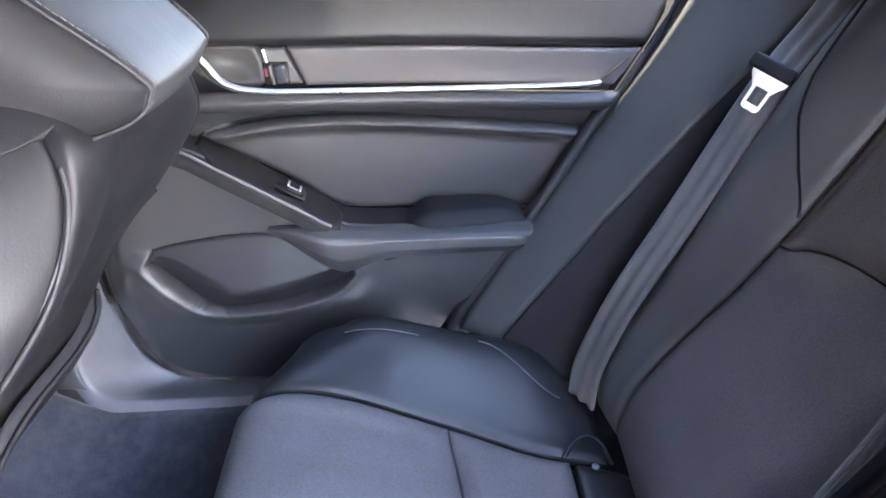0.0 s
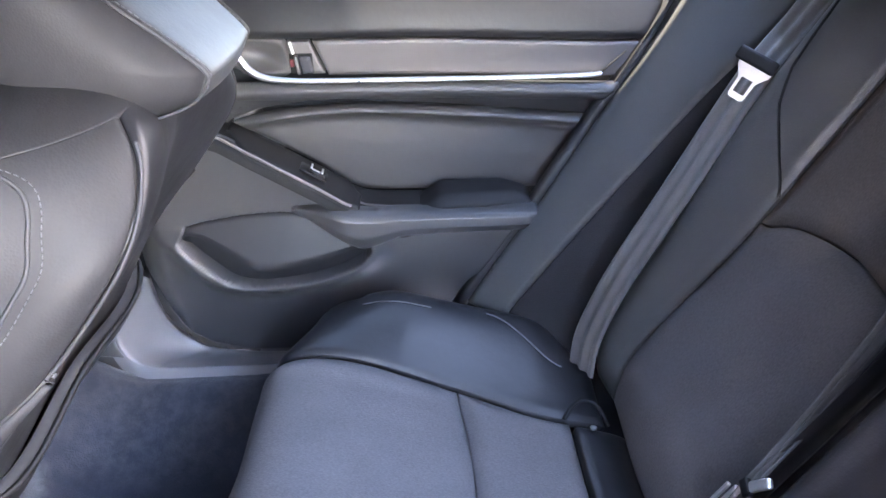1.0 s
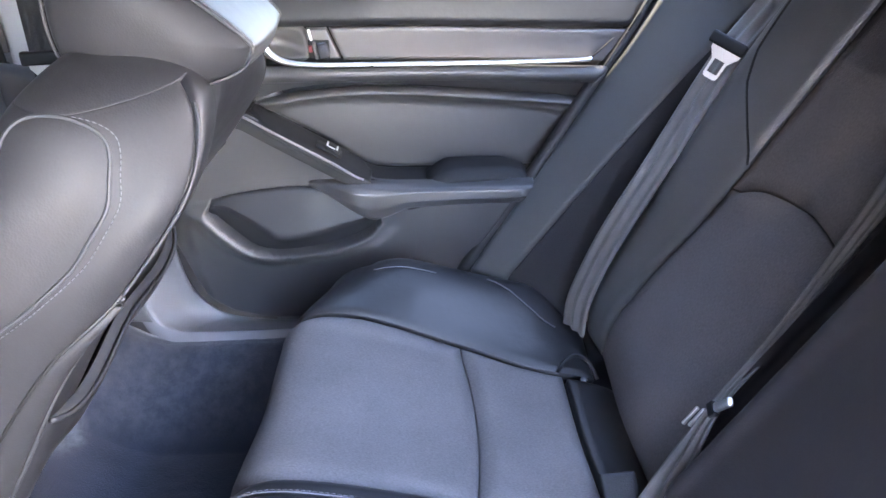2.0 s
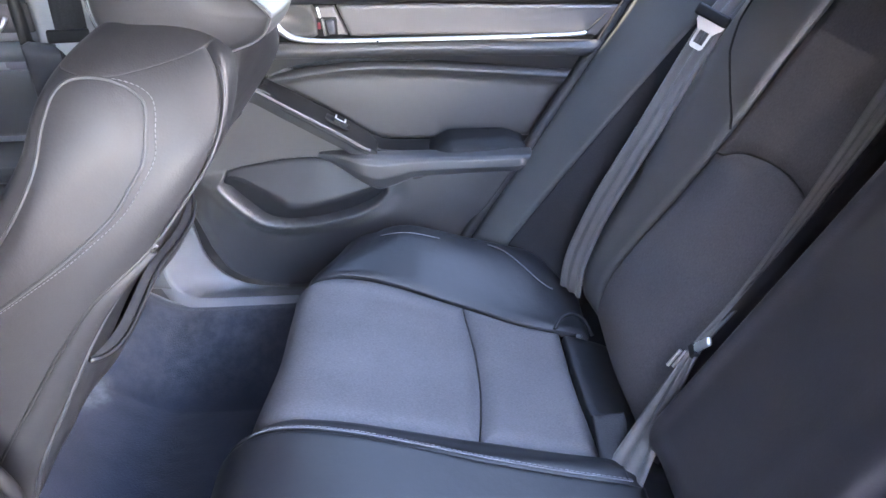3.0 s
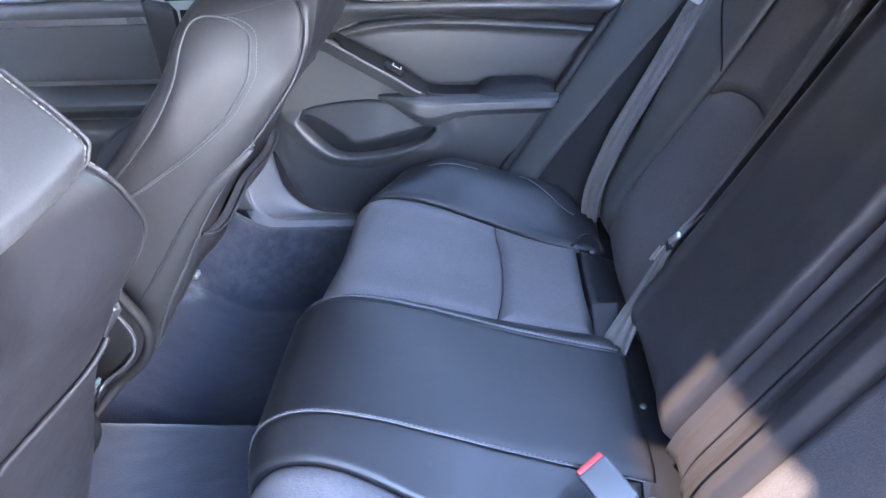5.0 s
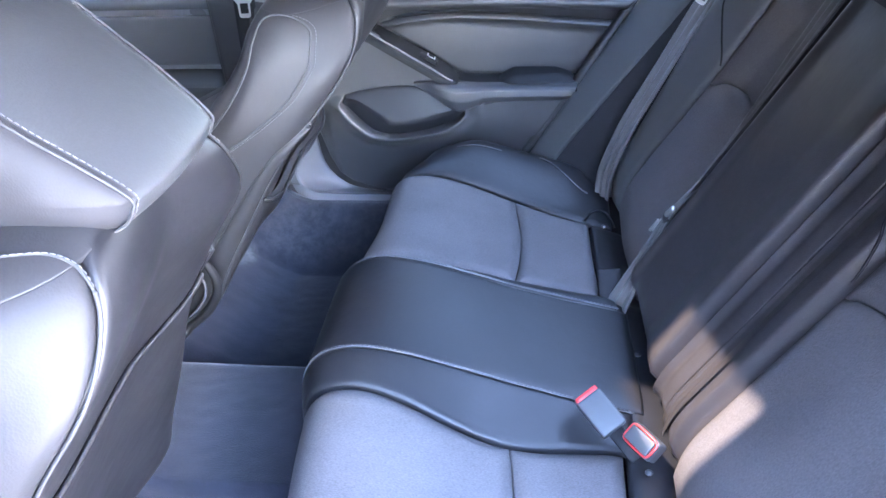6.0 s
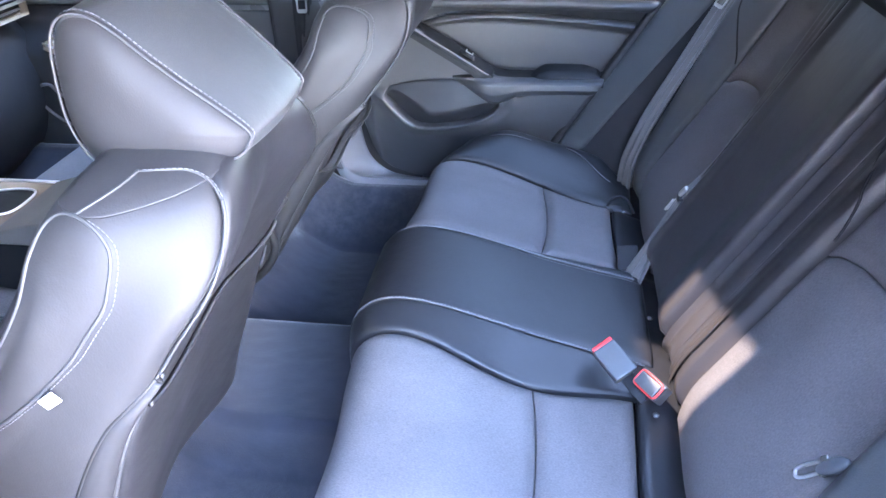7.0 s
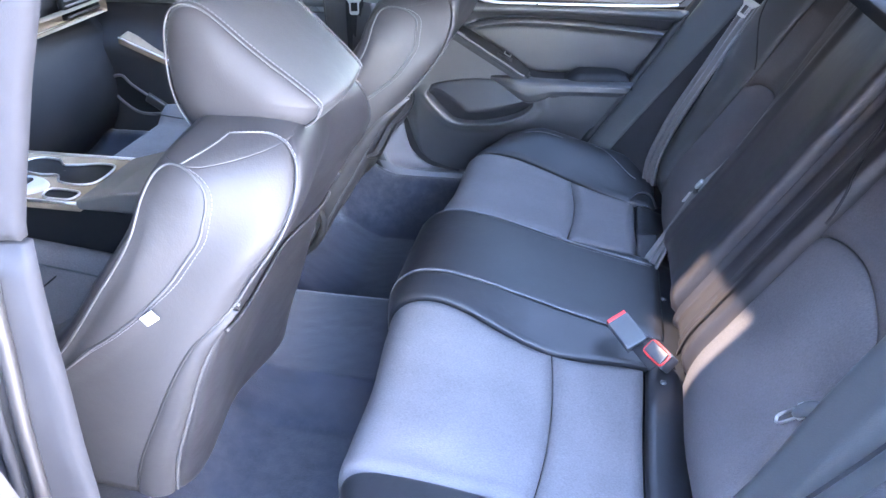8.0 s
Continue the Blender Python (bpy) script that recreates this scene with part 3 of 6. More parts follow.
def rear_cushion():
    t = thing("rear_seat_cushion", (0, 0, 0.13), "black leatherette bench cushion with charcoal cloth panels, white stitching", "seat cushion")
    cross = s_at(0.0)
    back = s_at(0.158)

    def bend(s_edge, e):
        return s_edge + 0.014 * np.sin(e * math.pi)

    for side, yi in ((1, y_inner_r), (-1, y_inner_l)):
        def yo(s, side=side):
            return side * y_outer(s)

        lo, hi = (yi, yo) if side > 0 else (yo, yi)
        for nm, s0, s1 in (("front_cloth_panel", 0.02, cross), ("rear_cloth_panel", cross, back)):
            e = ease(44)
            nu = 64 if s1 == cross else 32
            g = []
            for f in ease(nu):
                pts = []
                for q in e:
                    k = q if side < 0 else 1 - q
                    a = bend(s0, k) if s0 == cross else s0
                    b = bend(s1, k) if s1 == cross else s1
                    s = a + (b - a) * f
                    pts.append(cushion(s, lo(s) + (hi(s) - lo(s)) * q))
                g.append(pts)
            patch(nm, np.array(g), CLOTH, t, puff=0.012, r=0.024, label="charcoal woven cloth panel")
        if side > 0:
            patch("outer_bolster", cushion_grid(0.02, PLEN[-1] - 0.004, yo, y_edge, 74, 44), VINYL, t, puff=0.005, r=0.014, label="black leatherette bolster")
        else:
            patch("outer_bolster", cushion_grid(0.02, PLEN[-1] - 0.004, lambda s: -y_edge(s), yo, 74, 44), VINYL, t, puff=0.005, r=0.014, label="black leatherette bolster")
    patch("inner_band", cushion_grid(0.02, s_at(0.17), y_stitch_r, y_inner_r, 60, 16), VINYL, t, puff=0.004, r=0.009, label="black leatherette band")
    patch("inner_band", cushion_grid(0.02, s_at(0.17), y_inner_l, y_stitch_l, 60, 20), VINYL, t, puff=0.004, r=0.009, label="black leatherette band")
    patch("centre_panel", cushion_grid(0.02, s_at(0.185), y_stitch_l, y_stitch_r, 60, 40), VINYL, t, puff=0.0025, r=0.007, label="flat black leatherette centre seat")
    # rear tuck strip under the backrest, with trim plugs
    G = cushion_grid(s_at(0.162), PLEN[-1], lambda s: -0.462, lambda s: 0.462, 10, 60) - np.array([0, 0, 0.004])
    G = np.concatenate([G, [G[-1] + k * np.array([0.016, 0, -0.005 - 0.002 * k]) for k in range(1, 5)]])
    patch("rear_strip", G, VINYL, t, puff=0.004, r=0.01, label="black tuck strip")
    for side in (1, -1):
        # arched plastic hinge cover at each outer rear corner
        ring = [cushion(s_at(0.145), side * 0.462) + np.array([0, 0, 0.001]), cushion(s_at(0.160), side * 0.478) + np.array([0, 0, 0.014]), cushion(s_at(0.180), side * 0.486) + np.array([0, 0, 0.022]),
                cushion(s_at(0.200), side * 0.482) + np.array([0, 0, 0.018]), cushion(s_at(0.212), side * 0.465) + np.array([0, 0, 0.001])]
        tube("hinge_cover_edge", spline(ring, 40), 0.0032, PLASTIC_DARK, t, label="black moulded hinge cover edge")
    for y, dz in ((0.452, 0.004), (0.011, 0.004), (-0.198, 0.004)):
        p = cushion(s_at(0.19), y)
        bm = bmesh.new()
        bmesh.ops.create_uvsphere(bm, u_segments=14, v_segments=8, radius=0.0055)
        bm.transform(Matrix.Translation((p[0] - 0.003, p[1], p[2] + dz)) @ Matrix.Diagonal((1, 1, 0.5, 1)))
        part("trim_plug", bm, BUCKLE, t, "grey round trim plug")
    # visible thread lines
    for f, k in ((y_stitch_r, 0.003), (y_stitch_l, -0.003)):
        ss = np.linspace(0.16, s_at(0.17), 160)
        line = np.array([cushion(s, f(s) + k) for s in ss]) + np.array([0, 0, 0.0012])
        tube("seam_cord", line, 0.0011, SEAM, t, seg=6)
        stitches("stitching", line + np.array([0, 0.0022, 0.0008]), THREAD, t)
    for side in (1, -1):
        ss = np.linspace(s_at(-0.20), s_at(-0.05), 60)
        line = np.array([cushion(s, side * 0.612) for s in ss]) + np.array([0, 0, 0.001])
        tube("seam_cord", line, 0.0009, SEAM, t, seg=6)
        ss = np.linspace(s_at(0.04), s_at(0.155), 50)
        line = np.array([cushion(s, side * (0.625 - 0.065 * smooth01((s - ss[0]) / (ss[-1] - ss[0])))) for s in ss]) + np.array([0, 0, 0.001])
        tube("seam_cord", line, 0.0012, SEAM, t, seg=6)
    return t


rear_cushion()

# ---- rear backrest ----
TILT_BACK = radians(27.9)
B_UP = np.array([math.sin(TILT_BACK), 0, math.cos(TILT_BACK)])
B_OUT = np.array([-math.cos(TILT_BACK), 0, math.sin(TILT_BACK)])
B_BASE = np.array([0.193, 0.0, 0.347])


def back_offset(y, h):
    a = np.abs(y)
    o = 0.026 * smooth01((y + 0.100) / 0.03) * smooth01((0.178 - y) / 0.03)
    o = o + 0.010 * smooth01((0.19 - a) / 0.02) + 0.006 * smooth01((y + 0.136) / 0.012) * smooth01((0.0 - y) / 0.05)
    o = o + 0.008 * np.exp(-((y - 0.140) / 0.011) ** 2)                         # welt along the folding centre
    lift = flow(h, [-0.05, 0.0, 0.2, 0.5, 0.7], [0.0, 0.010, 0.035, 0.062, 0.055])
    drop = np.where(y > 0, 0.548, 0.590)
    o = o + lift * smooth01((a - 0.480) / 0.06) - (lift + 0.06) * smooth01((a - drop) / 0.05)
    o = o - 0.028 * np.clip(1 - h / 0.10, 0, 1.5) ** 2
    o = o + 0.010 * np.exp(-((a - 0.34) / 0.10) ** 2) * smooth01((0.40 - h) / 0.1)
    return o


def backrest(y, h):
    y, h = np.broadcast_arrays(np.asarray(y, float), np.asarray(h, float))
    o = back_offset(y, h)
    p = B_BASE + h[..., None] * B_UP + o[..., None] * B_OUT
    # the seam beside the side bolster leans inwards going up
    seam = flow(h, [-0.05, 0.05, 0.15, 0.28, 0.36, 0.70], [0.502, 0.500, 0.492, 0.470, 0.462, 0.455])
    a = np.abs(y)
    inner = 0.19 + (a - 0.19) * (seam - 0.19) / 0.298
    outer = seam + (a - 0.488) * (0.63 - seam) / 0.142
    p[..., 1] = np.sign(y) * np.where(a < 0.19, a, np.where(a < 0.488, inner, outer))
    return p


def back_grid(ya, yb, ha, hb, nu=40, nv=50):
    """Grid over y from ya to yb; ha, hb: functions of y."""
    return np.array([[backrest(y, ha(y) + (hb(y) - ha(y)) * f) for f in ease(nv)] for y in ya + (yb - ya) * ease(nu)])


def arch(y):
    a = abs(y)
    return flow(a, [0.19, 0.213, 0.24, 0.27, 0.33, 0.37, 0.42, 0.45, 0.49], [0.345, 0.358, 0.368, 0.376, 0.382, 0.378, 0.368, 0.357, 0.338])


H_TOP = 0.66


def rear_backrest():
    t = thing("folding_rear_seat", (0.20, 0, 0.33), "black upright rear seat with charcoal cloth panels and folding centre", "rear seat")
    flat = lambda v: (lambda y: v)
    for side in (1, -1):
        ya, yb = (0.195, 0.488) if side > 0 else (-0.488, -0.19)
        patch("lower_cloth_panel", back_grid(ya, yb, flat(0.0), arch, 44, 54), CLOTH, t, puff=0.008, r=0.02, flip=True, label="charcoal woven cloth panel")
        patch("upper_cloth_panel", back_grid(ya, yb, arch, flat(H_TOP), 44, 50), CLOTH, t, puff=0.008, r=0.02, flip=True, skirt=0.035, label="charcoal woven cloth panel")
        ya, yb = (0.488, 0.63) if side > 0 else (-0.63, -0.488)
        patch("side_bolster", back_grid(ya, yb, flat(0.0), flat(H_TOP), 40, 50), WING, t, puff=0.005, r=0.012, flip=True, skirt=0.035, label="black leatherette side bolster")
        hs = np.linspace(0.375, 0.60, 30)
        ys = side * np.interp(hs, [0.375, 0.41, 0.46, 0.50, 0.60], [0.488, 0.505, 0.525, 0.535, 0.545])
        tube("seam_cord", np.array([backrest(y, h) + B_OUT * 0.0008 for y, h in zip(ys, hs)]), 0.0016, PLASTIC_DARK, t, seg=6)
    patch("centre_armrest_panel", back_grid(-0.092, 0.17, flat(0.055), flat(H_TOP), 60, 50), STRIP, t, puff=0.012, r=0.040, flip=True, label="smooth black leatherette folding centre")
    patch("inner_strip", back_grid(0.168, 0.197, flat(0.02), flat(H_TOP), 20, 50), STRIP, t, puff=0.010, r=0.014, flip=True)
    patch("inner_strip", back_grid(-0.134, -0.088, flat(0.03), flat(H_TOP), 30, 50), STRIP, t, puff=0.014, r=0.034, flip=True, sides=(1, 0, 1, 1))
    patch("inner_strip", back_grid(-0.192, -0.130, flat(0.015), flat(H_TOP), 30, 50), STRIP, t, puff=0.012, r=0.045, flip=True, sides=(1, 0, 1, 1))
    hs = np.linspace(0.365, 0.60, 30)
    ys = np.interp(hs, [0.365, 0.42, 0.48, 0.60], [-0.192, -0.178, -0.140, -0.10])
    tube("seam_cord", np.array([backrest(y, h) + B_OUT * 0.0012 for y, h in zip(ys, hs)]), 0.0016, PLASTIC_DARK, t, seg=6)
    return t


rear_backrest()


def wing(side):
    """Fixed side piece between the backrest and the door opening."""
    t = thing("side_wing", (0.2, side * 0.68, 0.36), "black leatherette side wing between backrest and door", "seat wing", "side wings of the rear seat")
    inner = spline([(0.085, 0.655, 0.375), (0.094, 0.658, 0.398), (0.212, 0.652, 0.572), (0.297, 0.640, 0.698), (0.346, 0.625, 0.774), (0.401, 0.605, 0.85), (0.43, 0.60, 0.90)], 60)
    door = spline([(0.020, 0.700, 0.375), (0.029, 0.698, 0.401), (0.133, 0.722, 0.559), (0.213, 0.742, 0.681), (0.270, 0.752, 0.77), (0.305, 0.758, 0.841), (0.33, 0.76, 0.90)], 60)
    deep = spline([(0.185, 0.60, 0.33), (0.19, 0.60, 0.36), (0.262, 0.605, 0.50), (0.33, 0.600, 0.63), (0.37, 0.595, 0.71), (0.40, 0.585, 0.79), (0.43, 0.58, 0.86)], 60)
    if side < 0:
        # beside the open doorway the cover runs on to the body seal
        door[:, 1] += 0.060
        door[:, 0] += 0.020
    for a in (inner, door, deep):
        a[:, 1] *= side
    e = ease(24)
    G = inner[:, None, :] * (1 - e)[None, :, None] + door[:, None, :] * e[None, :, None]
    bulge = 0.004 * np.sin(e * math.pi)
    G[:, :, 1] -= side * bulge[None, :]
    G[:, :, 0] -= 0.4 * bulge[None, :]
    patch("wing_cover", G, WING, t, puff=0.006, r=0.012, flip=side < 0, label="black leatherette cover")
    G = inner[:, None, :] * (1 - e)[None, :, None] + deep[:, None, :] * e[None, :, None]
    patch("side_cloth", G, CLOTH_DARK, t, puff=0.0, flip=side > 0, label="black cloth side strip")
    return t


wing(1)
wing(-1)


# ---- belts ----
def tongue(parent, at, down, face, size=1.0):
    """Steel tongue with a slot, and its black plastic grip."""
    d = Vector(down).normalized()
    f = Vector(face)
    f = (f - d * f.dot(d)).normalized()
    s = d.cross(f).normalized()
    m = Matrix((s, d, f)).transposed().to_4x4()
    m.translation = Vector(at)
    outer = [(-0.026, -0.014), (0.026, -0.014), (0.024, -0.004), (0.0135, 0.006), (0.0125, 0.036), (0.010, 0.040), (-0.010, 0.040), (-0.0125, 0.036), (-0.0135, 0.006), (-0.024, -0.004)]
    hole = [(-0.0088, 0.008), (0.0088, 0.008), (0.0088, 0.031), (-0.0088, 0.031)]
    n = 40
    o, i = outline_points(outer, n), outline_points(hole, n)
    # start both rings at the same angle
    def turn(q):
        c = np.array([0, 0.018])
        k = int(np.argmin(np.abs(np.arctan2(q[:, 1] - c[1], q[:, 0] - c[0]) + math.pi / 2)))
        return np.roll(q, -k, axis=0)
    o, i = turn(o), turn(i)
    verts, faces = [], []
    for h in (0.0011, -0.0011):
        for ring in (o, i):
            for q in ring:
                verts.append((m @ Vector((q[0] * size, q[1] * size, h)))[:])
    for k in range(n):
        j = (k + 1) % n
        faces += [(k, j, n + j, n + k), (2 * n + j, 2 * n + k, 3 * n + k, 3 * n + j), (j, k, 2 * n + k, 2 * n + j), (n + k, n + j, 3 * n + j, 3 * n + k)]
    plate = mesh_object("tongue_plate", verts, faces, STEEL, parent, "polished steel tongue plate", smooth=False)
    bm = box_bm((0.062 * size, 0.020 * size, 0.012), (0, 0, 0), 0.004, 3)
    bm.transform(m @ Matrix.Translation((0.003, -0.020 * size, 0.0)))
    part("grip", bm, PLASTIC_DARK, parent, "black plastic grip")
    return plate


def belt_right():
    t = thing("seat_belt", (0.18, 0.59, 0.35), "grey webbing seat belt with steel tongue hanging beside the backrest", "seat belt", "rear seat belts")
    pts = [(0.455, 0.588, 0.93), (0.408, 0.577, 0.86), (0.352, 0.563, 0.787), (0.280, 0.556, 0.640), (0.229, 0.556, 0.530), (0.205, 0.560, 0.460), (0.189, 0.561, 0.400), (0.186, 0.562, 0.345)]
    nrm = [(-0.8, -0.45, 0.4)] * 4 + [(-0.8, -0.5, 0.35)] * 4
    ribbon("webbing", pts, nrm, [0.046, 0.046, 0.046, 0.046, 0.046, 0.047, 0.049, 0.050], 0.0016, WEB, t, n=80, ridges=2.5, depth=0.0022)
    tongue(t, (0.346, 0.554, 0.798), (-0.47, -0.06, -0.88), (-0.45, -0.85, 0.35), 0.82)
    return t


belt_right()


def belt_centre():
    t = thing("seat_belt", (0.18, 0.18, 0.36), "grey webbing centre belt with steel tongue beside the folding centre", "seat belt", "rear seat belts")
    pts = [(0.488, 0.258, 0.925), (0.432, 0.244, 0.820), (0.378, 0.229, 0.718), (0.333, 0.217, 0.633), (0.298, 0.206, 0.575), (0.248, 0.184, 0.520), (0.212, 0.168, 0.438), (0.176, 0.146, 0.360)]
    nrm = [(-0.86, -0.05, 0.47)] * 4 + [(-0.82, -0.15, 0.45)] * 2 + [(-0.85, -0.2, 0.45), (-0.85, -0.3, 0.4)]
    ribbon("webbing", pts, nrm, [0.048, 0.040, 0.026, 0.018, 0.016, 0.016, 0.040, 0.060], 0.0016, WEB, t, n=90, ridges=2.5, depth=0.0024)
    # slotted steel tongue seen as two bright bars, and the polished end of its frame
    bars = bmesh.new()
    for y, x, z in ((0.2005, 0.232, 0.4955), (0.1915, 0.235, 0.501)):
        one = box_bm((0.004, 0.0036, 0.027), (x, y, z), 0.001, 2, Euler((0, 0.50, 0)).to_matrix())
        me = bpy.data.meshes.new("bar")
        one.to_mesh(me)
        bars.from_mesh(me)
        bpy.data.meshes.remove(me)
        one.free()
    part("tongue_plate", bars, STEEL, t, "polished slotted steel tongue")
    part("grip", box_bm((0.008, 0.018, 0.011), (0.246, 0.184, 0.519), 0.003, 3, Euler((0.3, 0.45, 0)).to_matrix()), PLASTIC_DARK, t, "black plastic grip")
    part("tongue_frame", box_bm((0.007, 0.028, 0.010), (0.246, 0.166, 0.543), 0.0034, 3, Euler((-1.0, 0.3, 0)).to_matrix()), STEEL, t, "bright steel end of the tongue frame")
    return t


belt_centre()


def belt_left():
    t = thing("seat_belt", (0.18, -0.59, 0.35), "grey webbing seat belt with steel tongue beside the backrest", "seat belt", "rear seat belts")
    pts = [(0.50, -0.640, 0.93), (0.462, -0.632, 0.86), (0.418, -0.626, 0.785), (0.350, -0.622, 0.65), (0.285, -0.620, 0.52), (0.250, -0.618, 0.43), (0.232, -0.616, 0.36)]
    nrm = [(-0.8, 0.45, 0.4)] * 4 + [(-0.8, 0.5, 0.35)] * 3
    ribbon("webbing", pts, nrm, 0.047, 0.0016, WEB, t, n=80, ridges=3, depth=0.0009)
    # tongue lying on the cloth: a slotted loop with a flared end, and its frame
    def lying(y, h, lift=0.006):
        return backrest(y, h) + B_OUT * lift
    a, b = lying(-0.455, 0.209), lying(-0.473, 0.240)
    d = (b - a) / np.linalg.norm(b - a)
    side = np.cross(d, B_OUT)
    ring = []
    for k in range(40):
        g = 2 * math.pi * k / 40
        c, q = math.cos(g), math.sin(g)
        ring.append((a + b) / 2 + d * 0.019 * math.copysign(abs(c) ** 0.6, c) + side * 0.0065 * math.copysign(abs(q) ** 0.6, q))
    plate = tube("tongue_plate", ring, 0.0021, STEEL, t, closed=True, label="bright steel tongue loop")
    m = Matrix((Vector(d), Vector(side), Vector(np.cross(d, side)))).transposed().to_4x4()
    m.translation = Vector(b + d * 0.004)
    bm = box_bm((0.010, 0.022, 0.004), (0, 0, 0), 0.0015, 2)
    bm.transform(m)
    part("tongue_shoulder", bm, STEEL, plate, "flared steel shoulder of the tongue")
    m.translation = Vector(lying(-0.497, 0.261, 0.012))
    bm = bmesh.new()
    bmesh.ops.create_uvsphere(bm, u_segments=20, v_segments=10, radius=1.0)
    bm.transform(m @ Matrix.Diagonal((0.021, 0.009, 0.006, 1)))
    part("grip", bm, BUCKLE, t, "smooth grey plastic grip")
    return t


belt_left()


def buckle(at, along, face, label, length=0.085, top=True):
    """Belt buckle body with a red push button at its end."""
    t = thing("belt_buckle", at, label, "belt buckle", "belt buckles on the rear seat")
    d = Vector(along).normalized()
    f = Vector(face)
    f = (f - d * f.dot(d)).normalized()
    s = d.cross(f).normalized()
    m = Matrix((s, d, f)).transposed().to_4x4()
    m.translation = Vector(at)
    bm = box_bm((0.040, length, 0.020), (0, length / 2, 0), 0.004, 3)
    bm.transform(m)
    case = part("casing", bm, BUCKLE, t, "grey plastic casing")
    bm = box_bm((0.036, 0.0075, 0.0165), (0, length + 0.002, 0.001), 0.002, 2)
    bm.transform(m)
    part("release_button", bm, RED, case, "red release button")
    bm = box_bm((0.022, 0.05, 0.004), (0, -0.02, -0.003), 0.001, 1)
    bm.transform(m)
    part("stalk", bm, PLASTIC_DARK, t, "black stalk")
    return t


buckle((0.139, -0.176, 0.402), (-0.62, 0.70, 0.34), (-0.20, -0.35, 0.9), "grey belt buckle with red button lying on the cushion", 0.058)
def short_buckle():
    """Buckle end on: grey push face in a thin red frame, on a short casing."""
    t = thing("belt_buckle", (0.175, -0.19, 0.36), "short grey belt buckle with red rimmed button at the backrest", "belt buckle", "belt buckles on the rear seat")
    d = Vector((-0.45, -0.50, 0.75)).normalized()
    s = Vector((0.55, -0.80, 0.0))
    s = (s - d * s.dot(d)).normalized()
    m = Matrix((s, d.cross(s), d)).transposed().to_4x4()
    m.translation = Vector((0.168, -0.196, 0.408))
    for name, size, z, mat, label in (("casing", (0.046, 0.030, 0.034), -0.020, BUCKLE, "grey plastic casing"), ("release_button", (0.038, 0.022, 0.006), 0.001, BUCKLE, "grey push face")):
        bm = box_bm(size, (0, 0, z), 0.004 if name == "casing" else 0.002, 3)
        bm.transform(m)
        piece = part(name, bm, mat, t, label)
    ring = []
    for k in range(48):
        a = 2 * math.pi * k / 48
        c, q = math.cos(a), math.sin(a)
        ring.append((m @ Vector((0.0212 * math.copysign(abs(c) ** 0.4, c), 0.0132 * math.copysign(abs(q) ** 0.4, q), -0.001)))[:])
    tube("red_rim", ring, 0.0018, RED, piece, closed=True, label="thin red rim")
    bm = box_bm((0.020, 0.004, 0.05), (0, 0, -0.050), 0.001, 1)
    bm.transform(m)
    part("stalk", bm, PLASTIC_DARK, t, "black stalk")
    return t


short_buckle()


def anchor_flap():
    t = thing("belt_flap", (0.16, 0.21, 0.36), "dark grey buckle flap standing out of the seat gap", "belt flap")
    G = []
    for v in ease(14):
        a = np.array([0.146, 0.216, 0.392]) * (1 - v) + np.array([0.151, 0.148, 0.346]) * v
        b = np.array([0.190, 0.219, 0.392]) * (1 - v) + np.array([0.165, 0.152, 0.346]) * v + np.array([0.010, 0, 0]) * math.sin(v * math.pi)
        G.append([a * (1 - u) + b * u for u in ease(10)])
    patch("flap", np.array(G), CLOTH_DARK, t, puff=0.003, r=0.006, skirt=0.006)
    return t


anchor_flap()


# ---- right rear door ----
def rear_limit(z):
    return np.interp(z, [0.28, 0.401, 0.559, 0.681, 0.77, 0.841, 0.92], [-0.05, 0.024, 0.128, 0.208, 0.265, 0.300, 0.335])


def z_arm(x):
    """Height of the armrest ledge along the door."""
    return np.interp(x, [-0.56, -0.42, -0.335, -0.28, -0.20, -0.165, -0.135, -0.10, 0.13, 0.2], [0.715, 0.705, 0.674, 0.642, 0.595, 0.572, 0.560, 0.557, 0.556, 0.556])


ARM_LOW = [(-0.248, 0.556), (-0.222, 0.541), (-0.190, 0.518), (-0.165, 0.501), (-0.146, 0.491), (-0.125, 0.494), (-0.096, 0.507), (-0.079, 0.514), (0.0, 0.519), (0.18, 0.524)]
COVER_LOW = [(-0.427, 0.508), (-0.410, 0.484), (-0.385, 0.457), (-0.355, 0.432), (-0.307, 0.426), (-0.239, 0.434), (-0.188, 0.448), (-0.152, 0.466), (-0.131, 0.488)]
COVER_RIDGE = [(-0.420, 0.521), (-0.392, 0.517), (-0.360, 0.500), (-0.328, 0.480), (-0.304, 0.466), (-0.252, 0.471), (-0.199, 0.482), (-0.158, 0.491), (-0.131, 0.497)]
COVER_TOP = [(-0.418, 0.530), (-0.390, 0.538), (-0.350, 0.545), (-0.310, 0.550), (-0.270, 0.552), (-0.240, 0.549), (-0.206, 0.535), (-0.176, 0.520), (-0.134, 0.503)]
RIM = [tuple(q) for q in spline(COVER_LOW, 30)] + [tuple(q) for q in spline(COVER_TOP[::-1], 30)]


